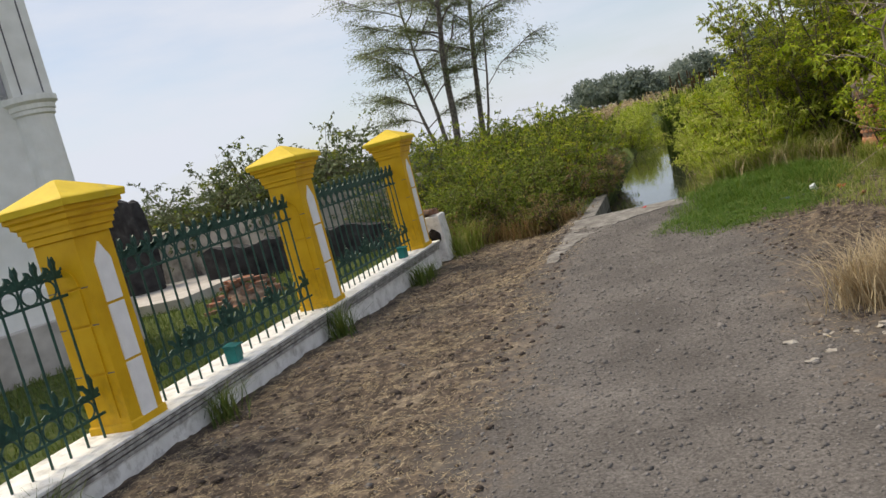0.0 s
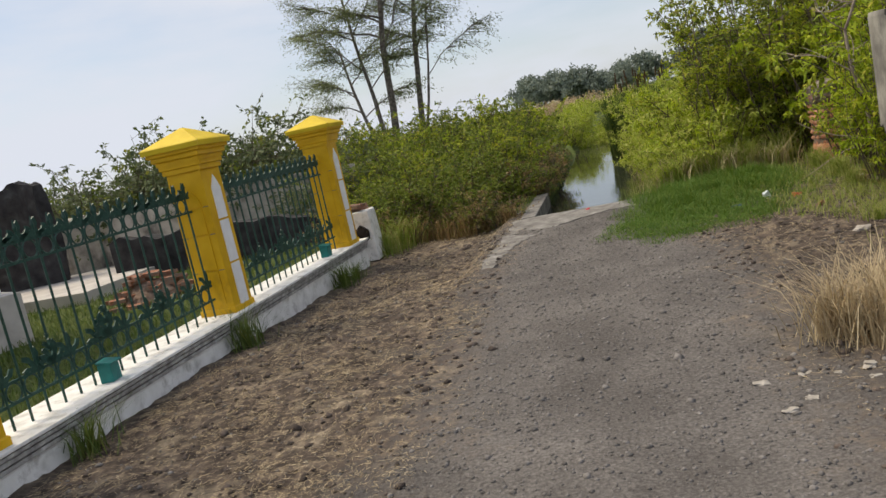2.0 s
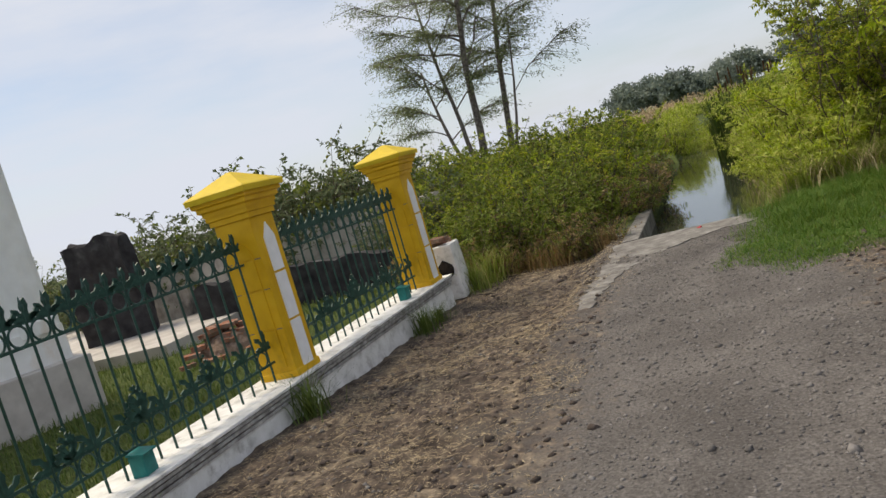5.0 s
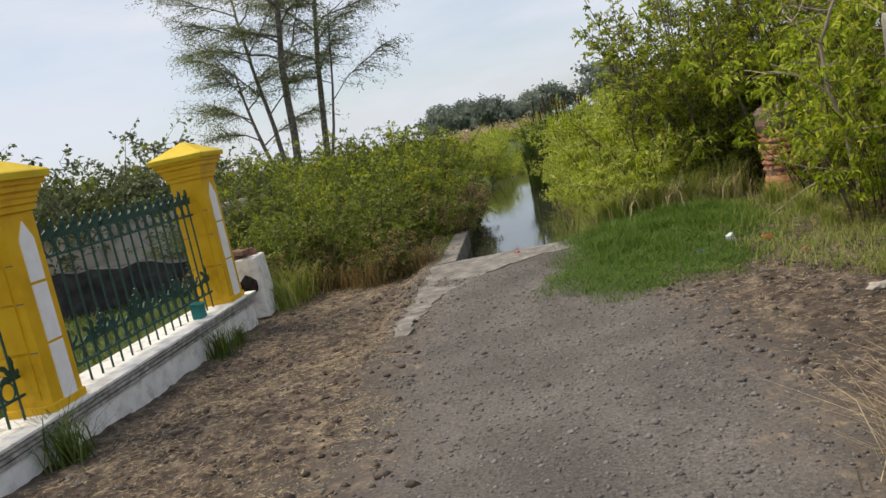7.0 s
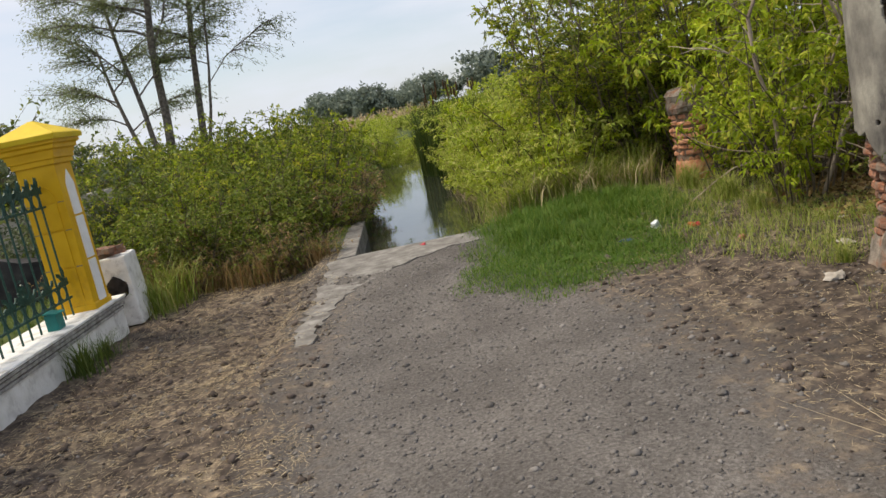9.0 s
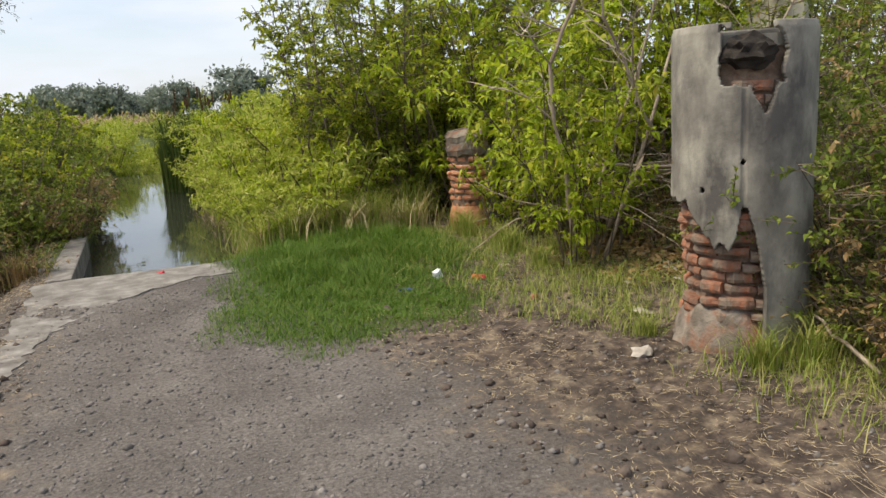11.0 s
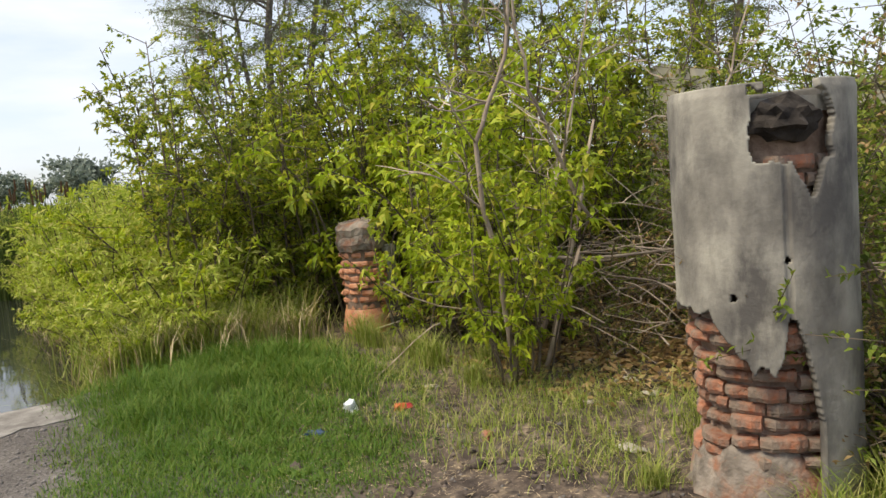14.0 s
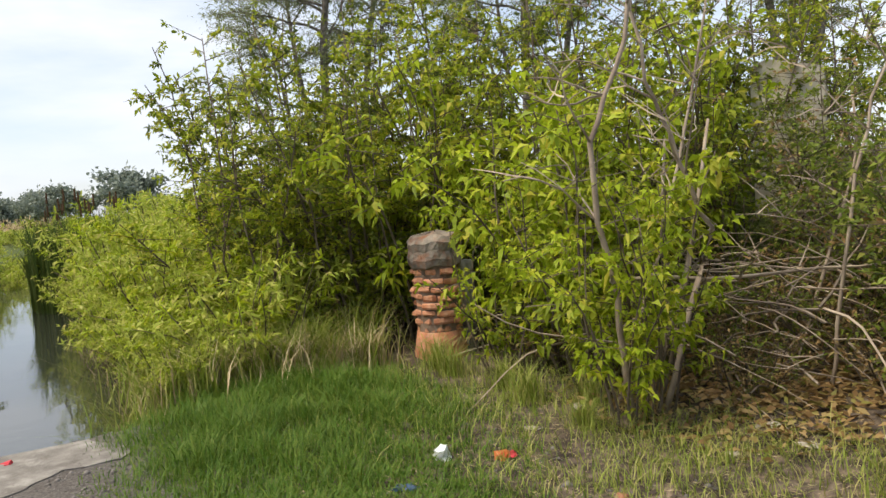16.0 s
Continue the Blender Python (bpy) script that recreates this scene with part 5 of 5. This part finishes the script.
pts, rg = scatter(60000, 2.0, 4.6, 8.0, 10.6, lambda x, y: smooth(1.15, 0.45, ellipse(x, y, 3.15, 9.25, 0.95, 0.95) + 0.35 * (patchy(x, y, 2.7, 4.0) - 0.5)) * 0.8, 68)
tagged(new("short_grass", blades("short_grass", L_GRASS, pts, rg.uniform(0.015, 0.055, len(pts)), 0.005, rg, 1.2, 0.9)), "short trodden green grass before the mound", "grass", kind="stuff")

pts, rg = scatter(52000, 2.6, 6.6, 5.0, 12.0, lambda x, y: np.clip(smooth(1.1, 0.6, ellipse(x, y, 4.65, 8.2, 0.95, 1.35)) + smooth(1.1, 0.6, ellipse(x, y, 4.3, 6.2, 0.75, 0.9)) + 0.6 * smooth(1.1, 0.5, ellipse(x, y, 4.9, 10.2, 1.2, 1.2)), 0, 1) * (0.25 + 0.75 * patchy(x, y, 2.5, 2.0)), 62)
pts = pts[np.hypot(pts[:, 0] - BIG[0], pts[:, 1] - BIG[1]) > 0.39]
tagged(new("pale_grass", blades("pale_grass", L_LAWN, pts, rg.uniform(0.04, 0.14, len(pts)), 0.005, rg, 1.1, 0.9)), "sparse pale green grass round the gate pillar", "grass", kind="stuff")

pts, rg = scatter(34000, -9.0, -0.9, 4.0, 16.5, lambda x, y: (x < -2.334 + (y - 5.2) * 0.264 - 0.55) * 0.9, 63)
tagged(new("lawn", blades("lawn", L_REED, pts, rg.uniform(0.04, 0.13, len(pts)), 0.012, rg, 0.6, 0.6)), "short yard lawn behind the iron fence", "grass", kind="stuff")


def off_road(x, y):
    front = (x > -2.2 + (y - 5.2) * 0.264) & (canal_coords(x, y)[1] < 0.5) & (x < 5.4)
    return front * (1 - 0.55 * smooth(0.2, 1.0, x - (0.28 + 0.19 * y))) * smooth(0.75, 1.15, across(x, y) + 0.5 * (patchy(x, y, 1.6, 3.0) - 0.5)) * (0.16 + 0.84 * patchy(x, y, 1.9, 5.0) ** 1.3 * (0.3 + 0.7 * patchy(x, y, 5.3, 1.0)))


pts, rg = scatter(520000, -4.0, 5.4, 0.5, 13.0, off_road, 64)
n = len(pts)
pts[:, 2] += 0.004 + rg.uniform(0, 0.014, n)
ang = rg.uniform(0, 2 * np.pi, n)
d = np.stack([np.cos(ang), np.sin(ang), rg.normal(0.02, 0.12, n)], 1)
tagged(new("straw", leaf_mesh("straw", L_STRAW, pts, d, 0.045, 0.0026, rg, fold=0.1)), "dry straw strewn over the soil", "straw", kind="stuff")

pts, rg = scatter(9000, 4.9, 8.2, 7.2, 10.4, lambda x, y: smooth(1.1, 0.5, ellipse(x, y, 6.4, 8.7, 1.6, 1.4)), 67)
pts[:, 2] += rg.uniform(0.005, 0.05, len(pts))
ang = rg.uniform(0, 2 * np.pi, len(pts))
tagged(new("leaf_litter", leaf_mesh("leaf_litter", L_BROWN, pts, np.stack([np.cos(ang), np.sin(ang), rg.normal(0.1, 0.3, len(pts))], 1), 0.075, 0.032, rg)), "brown fallen leaves under the brushwood", "leaf litter", kind="stuff")

ROCK = [Vector(p).normalized() for p in ((1, 0, 0.1), (0.3, 0.9, 0), (-0.8, 0.6, 0.1), (-0.8, -0.6, 0), (0.3, -0.95, 0.1), (0.1, 0.1, 0.75), (-0.05, 0, -0.6))]


def stones(name, pts, sizes, rg, mat):
    base = np.array([tuple(p) for p in ROCK])
    n = len(pts)
    a = rg.uniform(0, 2 * np.pi, n)
    rot = np.zeros((n, 3, 3))
    rot[:, 0, 0], rot[:, 0, 1], rot[:, 1, 0], rot[:, 1, 1], rot[:, 2, 2] = np.cos(a), -np.sin(a), np.sin(a), np.cos(a), 1
    v = np.einsum("nij,kj->nki", rot, base) * sizes[:, None, None] * rg.uniform(0.7, 1.3, (n, 7, 1)) * np.array([1, 1, 0.75]) + pts[:, None, :]
    tri = np.array([(0, 1, 5), (1, 2, 5), (2, 3, 5), (3, 4, 5), (4, 0, 5), (1, 0, 6), (2, 1, 6), (3, 2, 6), (4, 3, 6), (0, 4, 6)])
    f = (np.arange(n)[:, None, None] * 7 + tri[None]).reshape(-1, 3)
    return quads(name, v.reshape(-1, 3), f, mat)


pts, rg = scatter(46000, -2.5, 4.6, 0.6, 12.0, lambda x, y: (canal_coords(x, y)[1] < -0.15) * (x > -2.1 + (y - 5.2) * 0.264) * (0.25 + 0.75 * smooth(1.35, 0.7, across(x, y))), 65)
tagged(new("gravel", stones("gravel", pts, rg.gamma(2.0, 0.0030, len(pts)) + 0.0022, rg, M_STONE)), "loose grey gravel stones on the road", "gravel", kind="stuff")
pts, rg = scatter(6500, -2.3, 4.4, 1.0, 12.0, lambda x, y: (canal_coords(x, y)[1] < -0.15) * (x > -2.0 + (y - 5.2) * 0.264) * smooth(0.7, 1.1, across(x, y)), 66)
M_CLOD = material("soil_clod", [(0.3, (0.055, 0.043, 0.037)), (0.7, (0.13, 0.103, 0.086))], 15, 0.97, 0.4, 70, spread=("island", 0.4))
tagged(new("soil_clods", stones("soil_clods", pts, rg.gamma(2.0, 0.0062, len(pts)) + 0.005, rg, M_CLOD)), "dark crumbled clods of soil", "soil clods", kind="stuff")


def tuft(name, label, spots, mat, n, tall, width, spread, seed, group):
    rng = np.random.default_rng(seed)
    a, q = rng.uniform(0, 2 * np.pi, n), np.abs(rng.normal(0, spread, n))
    p = np.stack([q * np.cos(a), q * np.sin(a), np.zeros(n)], 1)
    me = blades(name, mat, p, rng.uniform(0.3, 1.0, n) * tall, width, rng, 0.7, 0.7)
    for k, (x, y, s) in enumerate(spots):
        ob = new(name, me)
        ob.matrix_basis = Matrix.LocRotScale((x, y, float(height(x, y)) - 0.01), Euler((0, 0, k * 1.9)), (s, s, s))
        tagged(ob, label, "grass tuft", group)


wall_side = [FENCE @ Vector((0.16, s, 0)) for s in (0.55, 2.75, 5.25, 5.7, -1.2)]
tuft("grass_tuft", "green grass tuft at the foot of the fence wall", [(p.x, p.y, s) for p, s in zip(wall_side, (0.9, 1.15, 1.0, 0.7, 0.9))], L_REED, 160, 0.42, 0.009, 0.10, 71, "tufts along the fence wall")
tuft("dry_grass_tuft", "tall dry brown grass tuft beside the road", [(2.45, 4.95, 0.85), (2.6, 4.75, 0.9), (2.75, 5.0, 0.9)], L_STRAW, 420, 0.62, 0.007, 0.13, 72, "dry grass beside the road")
tuft("bank_grass_tuft", "straw-coloured grass tuft at the water's edge", [(*canal_spot(1.68 + 0.08 * math.sin(k * 1.9), 0.35 + 0.55 * k), 0.8 + 0.25 * ((k * 7) % 3) / 2) for k in range(14)], L_STRAW, 130, 0.42, 0.010, 0.14, 74, "grass along the water")
tuft("brown_grass_tuft", "brown withered grass tuft at the foot of the thicket", [(*canal_spot(-0.5 - 0.33 * k, 0.42 + 0.12 * math.sin(k * 2.2)), 0.8 + 0.2 * (k % 3)) for k in range(9)], L_BROWN, 200, 0.5, 0.009, 0.16, 75, "withered grass before the thicket")
tuft("long_grass_tuft", "arching pale grass tuft at the thicket's foot", [(4.05, 6.58, 0.45), (4.28, 6.45, 0.55), (4.62, 6.48, 0.7), (4.8, 6.6, 0.8), (4.75, 7.4, 0.5), (4.1, 7.35, 0.35), (5.30, 10.7, 0.55), (5.45, 11.0, 0.6), (5.25, 10.1, 0.5), (4.9, 12.2, 1.1), (4.2, 12.6, 1.1), (5.45, 12.0, 1.2), (3.75, 12.3, 1.0), (-0.35, 12.2, 0.9), (-0.2, 12.6, 1.1), (3.9, 11.95, 0.9), (4.15, 12.1, 1.0), (4.4, 11.9, 0.9), (4.65, 11.8, 0.95), (4.9, 11.7, 0.9), (5.1, 11.5, 0.8), (3.7, 12.6, 1.1), (3.95, 13.0, 1.2), (5.0, 12.0, 1.1), (5.25, 9.35, 0.5), (5.05, 9.7, 0.55), (4.85, 9.1, 0.4)], L_LAWN, 240, 0.6, 0.011, 0.16, 73, "tufts at the thicket's foot")


tuft("pale_dry_tuft", "pale straw grass tuft at the foot of the bank weeds", [(3.62 + 0.19 * k, 12.35 - 0.10 * k + 0.12 * math.sin(k * 2.3), 0.75 + 0.2 * (k % 3)) for k in range(9)] + [(3.55 + 0.05 * k, 12.7 + 0.5 * k, 0.9) for k in range(4)], L_STRAW, 150, 0.45, 0.008, 0.16, 76, "dry grass at the bank weeds' foot")


def rubble(name, label, category, x, y, size, mat, seed, flat=0.6):
    """A broken lump with uneven facets."""
    rng = random.Random(seed)
    bm = bmesh.new()
    bmesh.ops.create_icosphere(bm, subdivisions=2, radius=1)
    for v in bm.verts:
        v.co *= 1 + 0.75 * noise.noise(v.co * 1.9 + Vector((seed, 0, 0)))
        v.co = Vector((v.co.x * size, v.co.y * size * rng.uniform(0.62, 0.68), max(v.co.z, -0.5) * size * flat))
    me = bpy.data.meshes.new(name)
    bm.to_mesh(me)
    bm.free()
    me.materials.append(mat)
    ob = new(name, me)
    ob.matrix_basis = pose(x, y, float(height(x, y)) + size * flat * 0.3, 0, 0, rng.uniform(0, 360))
    tagged(ob, label, category)


rubble("stone", "flat pale stone lying in the grass", "stone", 3.86, 7.18, 0.085, M_CHALK, 1, 0.3)
rubble("plastic_bag", "crumpled white plastic bag on the grass", "litter", 4.07, 9.45, 0.048, M_PLASTIC, 2, 1.2)
rubble("orange_wrapper", "crumpled orange wrapper on the grass", "litter", 4.28, 9.22, 0.06, M_ORANGE, 3, 0.5)
rubble("brick_fragment", "broken red brick fragment on the soil", "brick fragment", 4.12, 8.36, 0.05, M_BRICK, 4, 0.5)
rubble("blue_wrapper", "dark blue scrap of plastic in the grass", "litter", 3.68, 9.29, 0.06, M_BLUE, 5, 0.3)
rubble("red_scrap", "small crumpled red scrap on the concrete edge", "litter", 2.5, 11.62, 0.045, M_RED, 6, 0.7)
for k in range(9):
    rubble("chalk_stone", "small chalky white rubble stone beside the road", "stone", 2.12 + 0.3 * math.sin(k * 2.4), 4.42 + 0.22 * math.cos(k * 1.7), 0.024 + 0.008 * (k % 4), M_CHALK, 20 + k, 0.3)
for k in range(8):
    rubble("pale_rubble", "pale rubble lying at the thicket's edge", "stone", 5.1 + 0.28 * (k % 4) + 0.1 * math.sin(k), 9.35 - 0.26 * k, 0.04 + 0.012 * (k % 3), M_CHALK, 40 + k, 0.28)
rubble("flat_stone", "flat pale stone slab in the pale grass", "stone", 4.41, 7.66, 0.07, M_CHALK, 61, 0.25)
rubble("plastic_scrap", "crumpled white plastic scrap beside the gate pillar", "litter", 4.93, 6.84, 0.05, M_PLASTIC, 62, 0.6)
rubble("pale_rubble", "pale rubble lying at the thicket's edge", "stone", 4.71, 9.38, 0.06, M_CHALK, 63, 0.3)
rubble("pale_rubble", "pale rubble lying at the thicket's edge", "stone", 5.44, 8.31, 0.075, M_CHALK, 64, 0.4)
rubble("red_wrapper", "crumpled red wrapper lying in the grass", "litter", 4.30, 9.16, 0.035, M_RED, 65, 0.6)


def fallen_stick(a, b, radius, seed):
    rng = np.random.default_rng(seed)
    p, q = np.array((*a, float(height(*a)) + 0.04)), np.array((*b, float(height(*b)) + 0.16))
    line = [p + (q - p) * k / 6 + rng.normal(0, 0.012, 3) for k in range(7)]
    ob = part("stick", Geo().tube([tuple(v) for v in line], np.linspace(radius, radius * 0.6, 7).tolist(), 6), M_DEADWOOD, smooth=True)
    tagged(ob, "dry broken stick lying among the undergrowth", "stick", "fallen sticks beside the gate pillar")


fallen_stick((4.25, 6.10), (4.45, 6.55), 0.013, 91)
fallen_stick((4.40, 5.95), (4.75, 6.45), 0.012, 92)
fallen_stick((5.2, 6.3), (4.9, 5.7), 0.010, 93)
